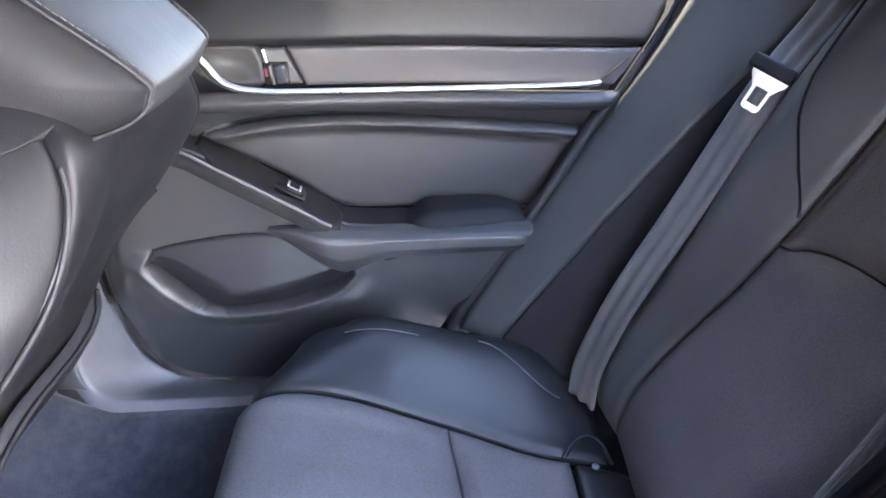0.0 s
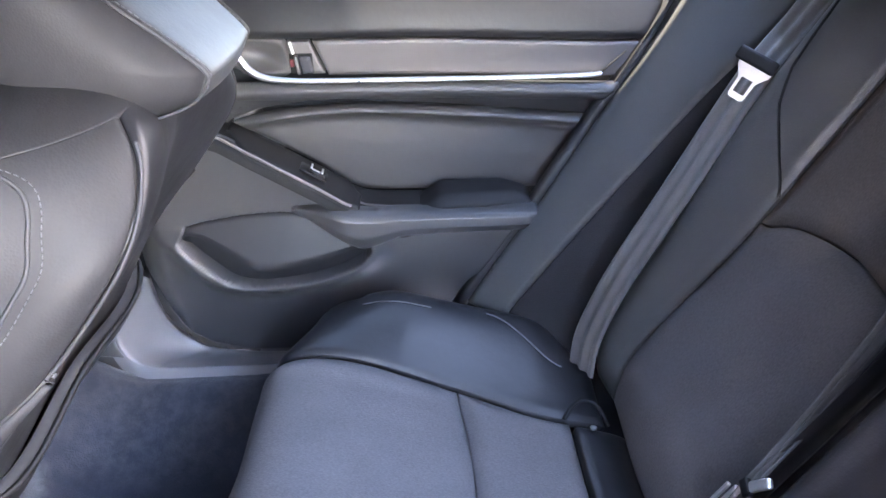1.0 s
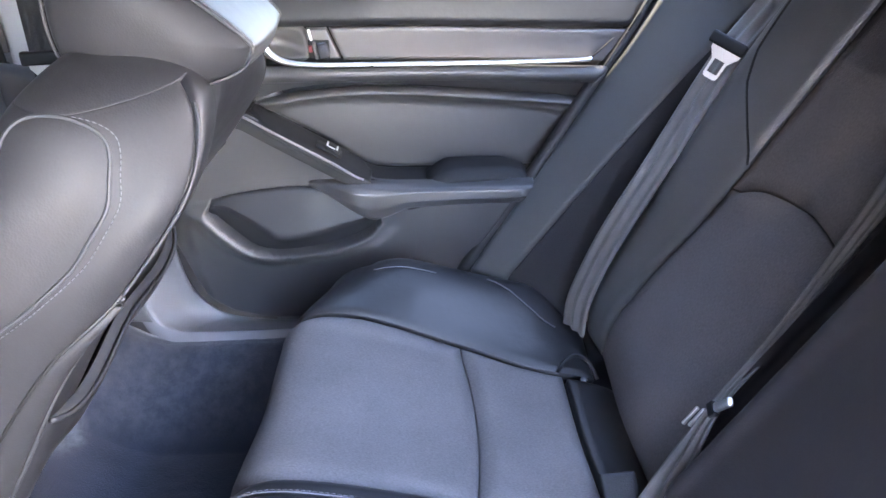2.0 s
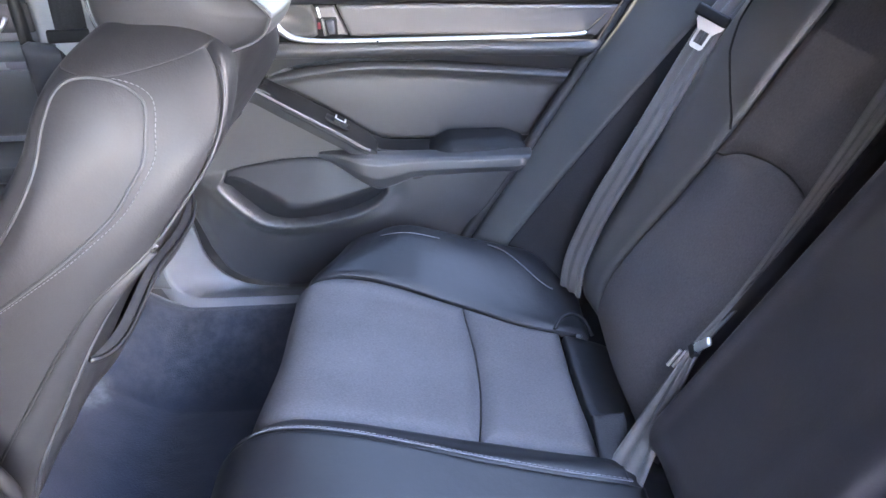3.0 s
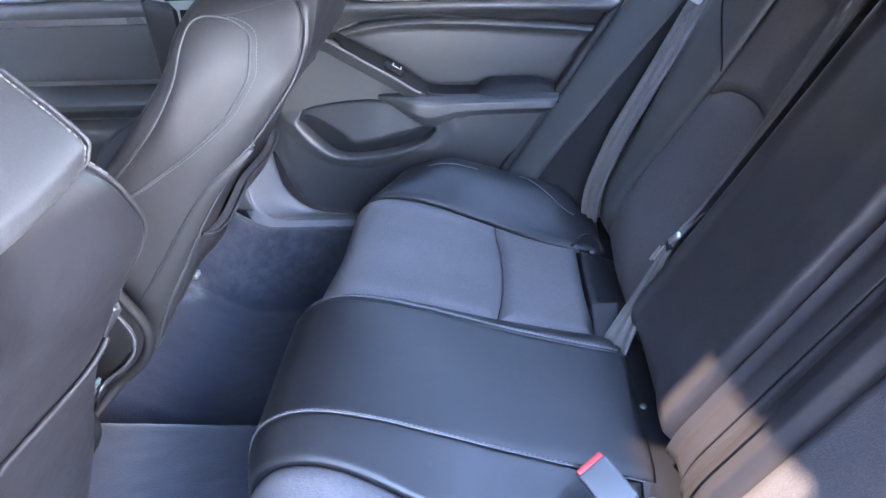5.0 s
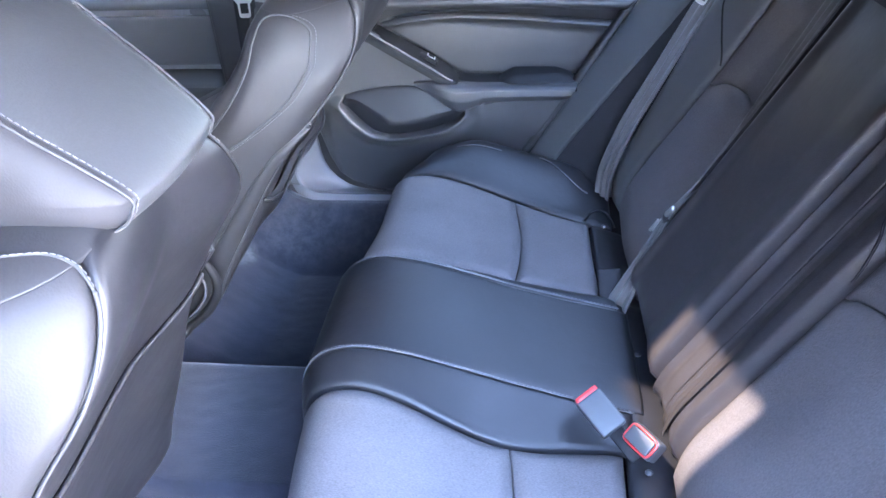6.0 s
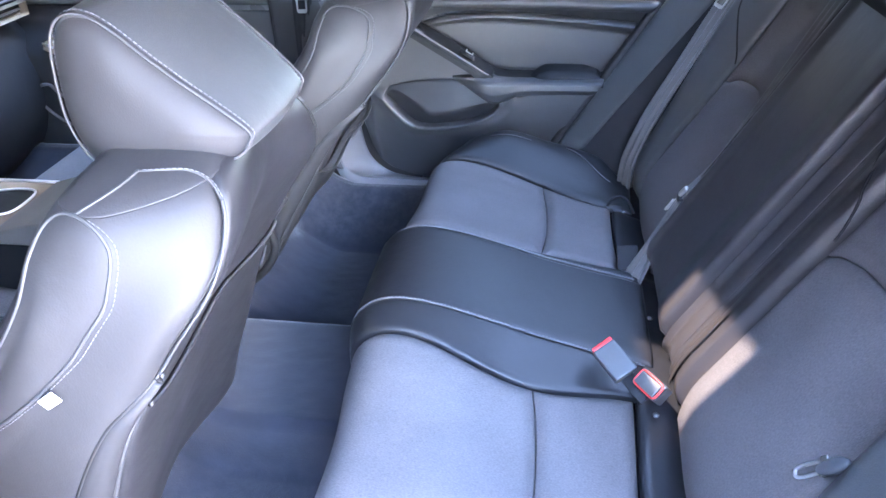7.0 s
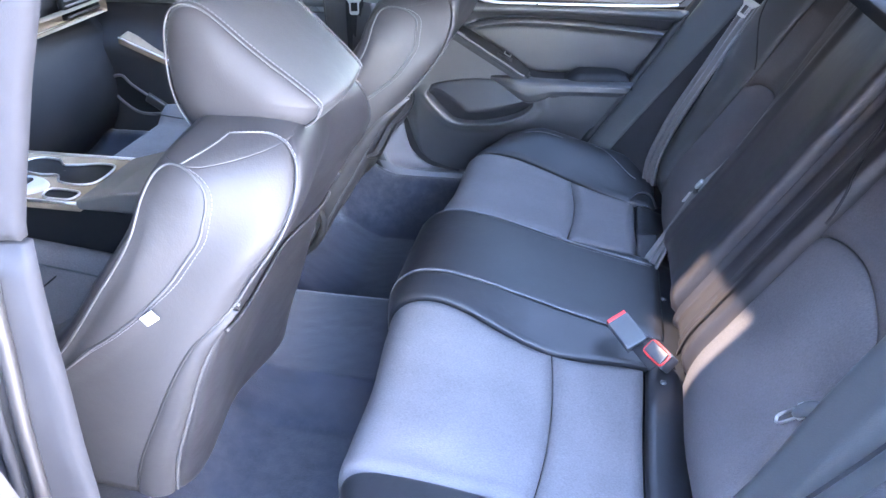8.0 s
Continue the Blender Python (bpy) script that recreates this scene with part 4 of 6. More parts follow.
def door_lower_y(X, Z):
    Yb = sum(np.interp(Z + o, [0.24, 0.27, 0.32, 0.375, 0.415, 0.45, 0.47, 0.56, 0.72], [0.762, 0.754, 0.744, 0.726, 0.710, 0.703, 0.703, 0.710, 0.716]) for o in np.linspace(-0.03, 0.03, 11)) / 11
    d = poly_distance(X, Z, RIM)
    low = smooth01((0.530 - Z) / 0.03)
    right = 1 - 0.80 * smooth01((X + 0.17) / 0.20)
    # shelf that runs below the pocket cover
    shelf = np.exp(-(np.clip(-d - 0.004, 0, 1) / 0.024) ** 2)
    Yb = Yb - 0.022 * shelf * low * right
    # hollow behind the cover
    Yb = Yb + 0.075 * smooth01((d + 0.002 * low - 0.002 * (1 - low)) / 0.007)
    # front corner turns outwards
    Yb = Yb + 0.03 * smooth01((-0.455 - X) / 0.055)
    return Yb


def right_rear_door():
    t = thing("rear_door", (-0.1, 0.75, 0.29), "dark grey inner door panel with armrest, pocket and silver trim", "car door")
    # lower body, up to the armrest ledge
    us, vs = np.linspace(0, 1, 190), np.linspace(0, 1, 150)
    P = np.zeros((190, 150, 3))
    for j, v in enumerate(vs):
        zb = 0.244 + v * 0.338
        x0 = np.interp(zb, [0.244, 0.249, 0.263, 0.285, 0.316, 0.376, 0.455, 0.6], [-0.34, -0.385, -0.440, -0.474, -0.497, -0.509, -0.509, -0.52])
        x1 = rear_limit(0.244 + v * 0.310) - 0.002
        xs = x0 + (x1 - x0) * us
        zt = z_arm(xs)
        zs = 0.244 + (zt - 0.244) * v
        P[:, j, 0], P[:, j, 2] = xs, zs
    P[:, :, 1] = door_lower_y(P[:, :, 0], P[:, :, 2])
    body = patch("lower_panel", P, PLASTIC, t, puff=0.008, r=0.012, sides=(1, 0, 1, 0), skirt=0.003)
    part("door_core", box_bm((1.04, 0.03, 0.80), (-0.16, 0.812, 0.52), 0.004, 1), RUBBER, t, "dark door core behind the trim")
    # ledge: switch panel in front, recess, arm pad behind
    def ledge(xa, xb, ya, yb, lift, n=40, m=16):
        xs = xa + (xb - xa) * ease(n)
        rows = []
        for x in xs:
            a, b = (f(x) if callable(f) else f for f in (ya, yb))
            rows.append([(x, y, z_arm(x) + lift + 0.10 * max(0.0, y - 0.70) * 0.5) for y in a + (b - a) * ease(m)])
        return np.array(rows)
    inner = lambda x: np.interp(x, [-0.34, -0.30, -0.165, 0.0, 0.05, 0.14], [0.694, 0.689, 0.682, 0.684, 0.688, 0.706])
    patch("ledge", ledge(-0.44, 0.128, lambda x: inner(x) + 0.002, 0.772, -0.003, 60), PAD, t, puff=0.006, r=0.010, label="black ledge")
    patch("switch_panel", ledge(-0.335, -0.142, lambda x: inner(x) + 0.004 + 0.035 * smooth01((-0.30 - x) / 0.035), lambda x: 0.766 - 0.03 * smooth01((x + 0.165) / 0.02), 0.003, 40), PLASTIC_DARK, t, puff=0.004, r=0.006, label="smooth black switch panel")
    xs = np.linspace(-0.42, -0.155, 40)
    tube("panel_edge_trim", [(x, inner(x) + 0.001, z_arm(x) + 0.003) for x in xs], 0.0022, BEZEL, t, label="thin silver edge strip")
    G = ledge(-0.085, 0.126, lambda x: inner(x) + 0.002, lambda x: 0.768, 0.021, 50)
    G[:, :, 2] -= 0.040 * (1 - smooth01((G[:, :, 0] + 0.085) / 0.075)) + 0.014 * smooth01((G[:, :, 0] - 0.07) / 0.06)
    patch("arm_pad", G, PAD, t, puff=0.014, r=0.020, sides=(0, 1, 1, 1), label="black padded armrest top")
    patch("pull_recess", ledge(-0.135, -0.05, lambda x: inner(x) + 0.022, 0.766, -0.020, 20), PLASTIC_DARK, t, puff=0.004, r=0.01, flip=False, label="black finger recess")
    # armrest body: swells out of the panel, pointed in front, with an undercut lower edge
    low = spline(ARM_LOW, 90)
    G = np.zeros((90, 30, 3))
    for i, (x, zl) in enumerate(low):
        zt = np.interp(x, [-0.248, -0.20, -0.15, -0.10, 0.2], [0.560, 0.564, 0.562, 0.561, 0.560])
        grow = smooth01((x + 0.252) / 0.09)
        for j, v in enumerate(ease(30)):
            out = np.interp(v, [0.0, 0.06, 0.16, 0.45, 0.80, 0.93, 1.0], [0.0, 0.011, 0.022, 0.029, 0.027, 0.022, 0.010])
            z = zl + (zt - zl) * v
            G[i, j] = (min(x, rear_limit(z) - 0.003), 0.697 - out * grow, z)
    patch("armrest_body", G, PLASTIC, t, puff=0.0, skirt=0.014, label="swelling dark grey armrest body", normals=np.broadcast_to(np.array([0.0, -1.0, 0.0]), G.shape))
    # window switch
    sx, sy = -0.212, 0.722
    tilt = Euler((0, 0.53, 0)).to_matrix()
    part("switch_well", box_bm((0.044, 0.028, 0.004), (sx, sy, z_arm(sx) + 0.008), 0.001, 1, tilt), PLASTIC_DARK, t)
    switch = part("window_switch", box_bm((0.025, 0.021, 0.010), (sx + 0.006, sy - 0.002, z_arm(sx + 0.006) + 0.012), 0.003, 2, tilt), PLASTIC_DARK, t, "black window switch")
    for dx in (-0.002, 0.013):
        part("switch_mark", box_bm((0.0032, 0.017, 0.001), (sx + 0.001 + dx, sy - 0.002, z_arm(sx + 0.001 + dx) + 0.0182), 0.0, 1, tilt), CHROME, switch, "silver switch edge")
    part("switch_mark", box_bm((0.013, 0.003, 0.001), (sx + 0.006, sy - 0.010, z_arm(sx + 0.006) + 0.0182), 0.0, 1, tilt), CHROME, switch, "silver switch edge")
    # insert above the armrest
    def arc(x):
        return np.interp(x, [-0.335, -0.326, -0.30, -0.27, -0.22, -0.17, -0.08, 0.015, 0.12, 0.22], [0.679, 0.683, 0.692, 0.699, 0.705, 0.707, 0.703, 0.695, 0.685, 0.673])
    G = []
    for u in ease(70):
        row = []
        for v in ease(40):
            xa, xb = -0.337, rear_limit(0.62)
            x = xa + (xb - xa) * u
            zt, zb = arc(x), min(z_arm(x) - 0.004, arc(x) - 0.002)
            z = zb + (zt - zb) * v
            x = min(x, rear_limit(z)) if u < 1 else rear_limit(z)
            x = xa + (rear_limit(z) + 0.022 - xa) * u
            row.append((x, 0.770 - 0.020 * smooth01((zt - zb - 0.008) / 0.05) * math.exp(-((zt - z - 0.012) / 0.010) ** 2) - 0.004 * math.sin(v * math.pi) + 0.006 * smooth01((0.006 - zt + z) / 0.006), z))
        G.append(row)
    patch("insert_panel", np.array(G), INSERT, t, puff=0.006, r=0.012, label="soft dark grey vinyl insert")
    G = []
    for u in ease(70):
        row = []
        for v in ease(20):
            xa = -0.50
            x = xa + (rear_limit(0.70) - xa) * u
            za, zb = (arc(x) if x > -0.333 else np.interp(x, [-0.5, -0.36, -0.333], [0.69, 0.672, 0.672])), 0.718 - 0.0096 * smooth01((x + 0.1) / 0.4)
            z = za + (zb - za) * v
            x = xa + (rear_limit(z) - xa) * u
            row.append((x, 0.772 - 0.016 * v, z))
        G.append(row)
    patch("shoulder_panel", np.array(G), PLASTIC, t, puff=0.0, r=0.006)
    def band(z0, z1, prof, xa, n=60, m=18, slant=0.0):
        rows = []
        for u in ease(n):
            row = []
            for v in ease(m):
                z = z0 + (z1 - z0) * v
                a = xa + slant * v
                x = a + (rear_limit(z) - a) * u
                row.append((x, prof(v), z - 0.016 * smooth01((x + 0.1) / 0.4) * 0.6))
            rows.append(row)
        return np.array(rows)
    patch("ledge_roll", band(0.712, 0.747, lambda v: 0.746 - 0.012 * math.sin(v * math.pi), -0.5), PLASTIC, t, puff=0.005, r=0.008)
    patch("bezel", band(0.748, 0.800, lambda v: 0.752 - 0.004 * v, -0.180, slant=-0.020), BEZEL, t, puff=0.002, r=0.004, label="brushed silver grey bezel")
    patch("upper_pad", band(0.802, 0.905, lambda v: 0.742 + 0.034 * v ** 1.5, -0.55, m=26), VINYL, t, puff=0.008, r=0.014, label="soft padded upper trim")
    # handle cup, lever and lock
    cup = []
    for u in ease(30):
        row = []
        for v in ease(20):
            x = -0.303 + 0.070 * u - 0.008 * v - 0.028 * v * (1 - u)
            row.append((x, 0.754 + 0.020 * math.sin(v * math.pi) * math.sin(u * math.pi), 0.752 + 0.048 * v))
        cup.append(row)
    patch("handle_cup", np.array(cup), PLASTIC_GREY, t, puff=0.002, r=0.004, label="grey handle cup")
    P = np.array([[(-0.232 - 0.004 * v + (0.049 - 0.016 * v) * u, 0.751 - 0.003 * v, 0.751 + 0.048 * v) for v in ease(16)] for u in ease(20)])
    patch("handle_plate", P, BEZEL, t, puff=0.0015, r=0.003, label="brushed silver grey handle plate")
    part("lever_well", box_bm((0.033, 0.006, 0.030), (-0.2165, 0.7505, 0.767), 0.002, 2), PLASTIC_DARK, t, "black well round the lever")
    lever = part("door_handle", box_bm((0.017, 0.012, 0.026), (-0.2095, 0.745, 0.767), 0.005, 3, Euler((0.1, -0.12, 0)).to_matrix()), GLOSS, t, "dark door release lever")
    part("handle_blade", box_bm((0.005, 0.010, 0.027), (-0.2215, 0.745, 0.7665), 0.002, 2, Euler((0, -0.14, 0)).to_matrix()), BEZEL, lever, "silver blade of the lever")
    part("lever_spur", box_bm((0.004, 0.006, 0.018), (-0.2285, 0.748, 0.790), 0.0015, 2, Euler((0, -0.20, 0)).to_matrix()), CHROME, t, "bright spur above the lever")
    part("lock_mark", box_bm((0.006, 0.004, 0.011), (-0.2295, 0.7465, 0.769), 0.001, 1), RED_MUTED, lever, "red lock mark")
    line = spline([(-0.325, 0.742, 0.806), (-0.306, 0.740, 0.782), (-0.290, 0.738, 0.762), (-0.268, 0.737, 0.751), (-0.23, 0.737, 0.7465), (-0.18, 0.737, 0.7455), (0.0, 0.737, 0.745), (0.15, 0.737, 0.7455), (0.205, 0.738, 0.747), (0.216, 0.740, 0.7495)], 90)
    w = np.interp(np.arange(90), [0, 14, 26, 40, 85, 89], [0.0066, 0.0068, 0.0054, 0.0039, 0.0036, 0.0013])
    verts, faces = [], []
    for i in range(90):
        tan = line[min(i + 1, 89)] - line[max(i - 1, 0)]
        nrm = np.array([-tan[2], 0, tan[0]])
        nrm /= np.linalg.norm(nrm)
        for g in range(10):
            a = 2 * math.pi * g / 10
            verts.append(line[i] + nrm * w[i] * math.cos(a) + np.array([0, 1, 0]) * 0.005 * math.sin(a))
    for i in range(89):
        for g in range(10):
            faces.append((i * 10 + g, i * 10 + (g + 1) % 10, (i + 1) * 10 + (g + 1) % 10, (i + 1) * 10 + g))
    mesh_object("chrome_strip", verts, faces, CHROME, t, "bright chrome trim strip")
    tube("bezel_end_trim", [(0.216, 0.744, 0.7475), (0.232, 0.745, 0.762), (0.250, 0.745, 0.779)], 0.0015, PLASTIC_DARK, t)
    # pocket cover: a top face that leans out to a ridge, and a bevel below it
    lo, ri, tp = (spline(q, 90) for q in (COVER_LOW, COVER_RIDGE, COVER_TOP))
    G = np.zeros((90, 34, 3))
    for i in range(90):
        e = i / 89
        ends = smooth01(min(e, 0.8 * (1 - e)) / 0.06)
        ridge_y = 0.706 - 0.34 * max(0.0, tp[i][1] - ri[i][1])
        key = [(lo[i][0] + 0.004 * e, 0.704 + 0.024 * ends, lo[i][1] - 0.015 * ends), (ri[i][0], ridge_y, ri[i][1]), (tp[i][0], 0.708, tp[i][1])]
        low_side, top_side = np.array(key[0]), np.array(key[2])
        mid = np.array(key[1])
        for j, v in enumerate(np.linspace(0, 1, 34)):
            if v < 0.4:
                p = low_side + (mid - low_side) * (v / 0.4)
            else:
                p = mid + (top_side - mid) * ((v - 0.4) / 0.6)
            p[1] += 0.0025 * math.exp(-((v - 0.4) / 0.03) ** 2) * ends
            G[i, j] = p
    patch("pocket_cover", G, POCKET, t, puff=0.004, r=0.006, skirt=0.012, label="creased dark plastic pocket cover", normals=np.broadcast_to(np.array([0.0, -1.0, 0.0]), G.shape))
    # window ledge seal
    xs = np.linspace(-0.55, 0.33, 30)
    tube("window_seal", [(x, 0.782, 0.908 - 0.012 * smooth01((x + 0.1) / 0.4)) for x in xs], 0.006, RUBBER, t)
    # dark rubber seal between door and wing
    zs = np.linspace(0.36, 0.90, 40)
    tube("edge_seal", [(rear_limit(z) + 0.004, np.interp(z, [0.38, 0.56, 0.68, 0.84], [0.712, 0.728, 0.750, 0.764]), z) for z in zs], 0.012, RUBBER, t, label="black rubber edge")
    return t


right_rear_door()


def right_sill():
    inner = spline([(-0.575, 0.712, 0.74), (-0.552, 0.708, 0.58), (-0.556, 0.703, 0.45), (-0.564, 0.696, 0.37), (-0.557, 0.684, 0.312), (-0.527, 0.677, 0.285), (-0.47, 0.677, 0.277), (-0.30, 0.682, 0.275), (-0.10, 0.69, 0.275)], 90)
    outer = spline([(-0.545, 0.738, 0.74), (-0.530, 0.745, 0.58), (-0.518, 0.750, 0.45), (-0.512, 0.755, 0.37), (-0.496, 0.760, 0.305), (-0.455, 0.766, 0.260), (-0.40, 0.768, 0.243), (-0.30, 0.768, 0.236), (-0.10, 0.768, 0.235)], 90)
    e = ease(26)
    G = inner[:, None, :] * (1 - e)[None, :, None] + outer[:, None, :] * e[None, :, None]
    sag = np.sin(e * math.pi) * np.interp(np.arange(90), [0, 30, 60, 89], [0.3, 0.8, 1.0, 1.0])[:, None]
    G[:, :, 1] += 0.016 * sag
    G[:, :, 2] -= 0.012 * sag * np.interp(np.arange(90), [0, 45, 60], [0.0, 0.4, 1.0])[:, None]
    ob = patch("sill_trim", G, SILL_LIT, None, puff=0.003, r=0.006, skirt=0.03)
    tagged(ob, "dark grey moulded sill trim scooped below the door, coloured lighter as if lit", "sill trim", kind="structure")
    foot = inner[:52]
    left = np.stack([np.interp(foot[:, 2], [0.30, 0.42], [-0.92, -0.705]), np.full(52, 0.700), foot[:, 2] + 0.02], axis=1)
    e = ease(16)
    G = left[:, None, :] * (1 - e)[None, :, None] + foot[:, None, :] * e[None, :, None]
    G[:, :, 1] += 0.003
    ob = patch("pillar_foot", G, PLASTIC, None, puff=0.003, r=0.006, skirt=0.03)
    tagged(ob, "dark grey foot trim of the door pillar", "pillar trim", kind="structure")
    # pillar between the right doors
    zs = np.linspace(0.30, 1.28, 30)
    us = np.linspace(0, 1, 14)
    P = np.array([[(-0.70 + 0.19 * u - 0.06 * (1 - smooth01((z - 0.3) / 0.3)) + 0.10 * smooth01((z - 0.9) / 0.4), 0.748 - 0.02 * math.sin(u * math.pi) - 0.10 * smooth01((z - 0.85) / 0.5), z) for u in us] for z in zs])
    ob = patch("pillar_right", P, PILLAR, None, puff=0.006, r=0.02, flip=True, skirt=0.05)
    tagged(ob, "grey plastic trim on the pillar between the doors", "pillar trim", kind="structure")
    zs = np.linspace(0.32, 1.25, 30)
    ob = tube("door_seal", [(-0.712 + 0.10 * smooth01((z - 0.9) / 0.4), 0.742 - 0.10 * smooth01((z - 0.85) / 0.5), z) for z in zs], 0.010, RUBBER, None)
    tagged(ob, "black rubber front door seal on the pillar", "door seal", kind="structure")


right_sill()


def front_belt():
    t = thing("front_seat_belt", (-0.62, 0.70, 0.40), "dark grey front belt hanging on the door pillar with its tongue", "seat belt")
    pts = [(-0.575, 0.655, 1.15), (-0.60, 0.69, 0.95), (-0.615, 0.705, 0.80), (-0.625, 0.71, 0.65), (-0.63, 0.712, 0.42)]
    ribbon("webbing", pts, [(0.25, -1, 0.1)] * 5, 0.047, 0.0016, CLOTH_DARK, t, n=50)
    tongue(t, (-0.617, 0.698, 0.755), (-0.05, 0.0, -1), (0.3, -1, 0.1))
    return t


front_belt()


# ---- right front door, simplified where only strips of it show ----
def right_front_door():
    t = thing("front_door", (-1.2, 0.76, 0.29), "dark grey front door panel with silver trim and armrest", "car door")
    def strip(name, z0, z1, prof, mat, x0=-1.55, x1=-0.708, puff=0.005, label=""):
        P = np.array([[(x0 + (x1 - x0) * u, prof(v), z0 + (z1 - z0) * v) for v in ease(16)] for u in ease(40)])
        return patch(name, P, mat, t, puff=puff, r=0.012, label=label)
    strip("upper_pad", 0.815, 0.90, lambda v: 0.752 + 0.03 * v, DOOR_TRIM_LIT)
    strip("bezel", 0.765, 0.812, lambda v: 0.762, BEZEL, label="brushed silver grey bezel")
    strip("ledge_roll", 0.715, 0.758, lambda v: 0.757 - 0.012 * math.sin(v * math.pi), DOOR_TRIM_LIT)
    strip("insert_panel", 0.575, 0.708, lambda v: 0.778 - 0.012 * v + 0.008 * smooth01((v - 0.95) / 0.05), DOOR_TRIM_LIT, puff=0.008, label="soft grey insert coloured lighter as if lit")
    P = np.array([[(-1.55 + 0.84 * u, np.interp(v, [0, 0.35, 0.45, 0.55, 1.0], [0.702, 0.694, 0.696, 0.704, 0.772]), np.interp(v, [0, 0.35, 0.45, 0.55, 1.0], [0.514, 0.540, 0.551, 0.556, 0.577])) for v in np.linspace(0, 1, 36)] for u in ease(30)])
    patch("arm_pad", P, WING, t, puff=0.006, r=0.012, label="dark grey padded armrest with a stitched edge")
    stitches("stitching", [(-1.53 + 0.81 * u, 0.6955, 0.5530) for u in np.linspace(0, 1, 60)], THREAD, t)
    strip("lower_panel", 0.30, 0.512, lambda v: 0.752 - 0.040 * smooth01((v - 0.60) / 0.35), DOOR_TRIM_LIT)
    tube("chrome_strip", [(x, 0.753, 0.762) for x in np.linspace(-1.5, -0.775, 30)] + [(-0.765, 0.754, 0.766), (-0.752, 0.756, 0.778), (-0.742, 0.757, 0.792)], 0.0038, CHROME, t, label="bright chrome trim strip")
    P = np.array([[(-1.56 + 0.46 * u, 0.690 + 0.004 * math.sin(u * 9) + 0.070 * smooth01((z - 0.56 - 0.05 * (1 - u)) / 0.09), z) for z in np.linspace(0.28, 0.72, 40)] for u in ease(30)])
    patch("front_scoop", P, VINYL_SOFT, t, puff=0.003, r=0.01, skirt=0.03, label="black moulded panel round the door pocket")
    loop = [(-1.430, 0.500), (-1.378, 0.522), (-1.345, 0.492), (-1.270, 0.440), (-1.235, 0.422), (-1.275, 0.405), (-1.350, 0.408), (-1.412, 0.459)]
    ring = spline([(x, 0.684, z) for x, z in loop], 70, closed=True)
    tube("pocket_rim", ring, 0.0045, BEZEL, t, closed=True, label="silver grey pocket rim")
    pad("pocket_well", [(x, z) for x, z in loop], lambda a, b, h: (a, 0.687 - h, b), 0.002, 0.001, PLASTIC_DARK, t, "black pocket well")
    part("pull_cup", box_bm((0.07, 0.016, 0.030), (-1.275, 0.682, 0.440), 0.006, 2, Euler((0, 0.6, 0)).to_matrix()), PLASTIC, t, "grey door pull")
    P = np.array([[(-1.345 + 0.20 * u, 0.678 + 0.05 * v, 0.640 - 0.085 * u + 0.006 * v) for v in ease(8)] for u in ease(20)])
    trim = patch("switch_trim", P, TAN, t, puff=0.002, r=0.006, skirt=0.02, label="wood-look switch trim")
    tube("trim_edge", [(-1.345 + 0.20 * u, 0.677, 0.638 - 0.085 * u) for u in np.linspace(0, 1, 12)], 0.003, CHROME, trim, label="bright trim edge")
    return t


right_front_door()

# ---- front seats ----
# rings of the backrest from floor to shoulder: (across, x, z) at back centre, back edge, piping, side front, front bolster, front centre
RINGS = [
    [(0, -0.62, 0.22), (0.19, -0.610, 0.22), (0.235, -0.86, 0.28), (0.24, -0.88, 0.34), (0.20, -0.88, 0.38), (0, -0.80, 0.38)],
    [(0, -0.545, 0.38), (0.20, -0.545, 0.38), (0.24, -0.73, 0.46), (0.245, -0.77, 0.50), (0.215, -0.78, 0.53), (0, -0.68, 0.53)],
    [(0, -0.462, 0.52), (0.205, -0.468, 0.51), (0.242, -0.605, 0.560), (0.247, -0.590, 0.60), (0.22, -0.605, 0.625), (0, -0.57, 0.62)],
    [(0, -0.386, 0.64), (0.205, -0.394, 0.625), (0.244, -0.500, 0.630), (0.248, -0.505, 0.67), (0.215, -0.525, 0.685), (0, -0.485, 0.70)],
    [(0, -0.318, 0.735), (0.19, -0.318, 0.712), (0.240, -0.420, 0.700), (0.240, -0.440, 0.735), (0.205, -0.462, 0.752), (0, -0.430, 0.76)],
    [(0, -0.275, 0.805), (0.172, -0.262, 0.785), (0.222, -0.366, 0.765), (0.228, -0.402, 0.79), (0.19, -0.424, 0.802), (0, -0.405, 0.815)],
    [(0, -0.262, 0.850), (0.140, -0.250, 0.835), (0.203, -0.330, 0.815), (0.208, -0.388, 0.832), (0.17, -0.406, 0.845), (0, -0.395, 0.86)],
    [(0, -0.273, 0.882), (0.118, -0.262, 0.870), (0.180, -0.330, 0.860), (0.182, -0.374, 0.866), (0.145, -0.388, 0.872), (0, -0.380, 0.886)],
    [(0, -0.305, 0.899), (0.085, -0.292, 0.892), (0.135, -0.328, 0.884), (0.135, -0.360, 0.886), (0.11, -0.368, 0.889), (0, -0.362, 0.899)],
    [(0, -0.337, 0.904), (0.05, -0.336, 0.901), (0.08, -0.343, 0.897), (0.08, -0.346, 0.897), (0.06, -0.346, 0.899), (0, -0.341, 0.904)],
]
RING_TABLE = np.array([spline(RINGS_K, 101) for RINGS_K in RINGS])          # levels x ring x 3
RING_FULL = np.stack([spline(RING_TABLE[:, k, :], 181) for k in range(101)], axis=1)   # 181 x 101 x 3


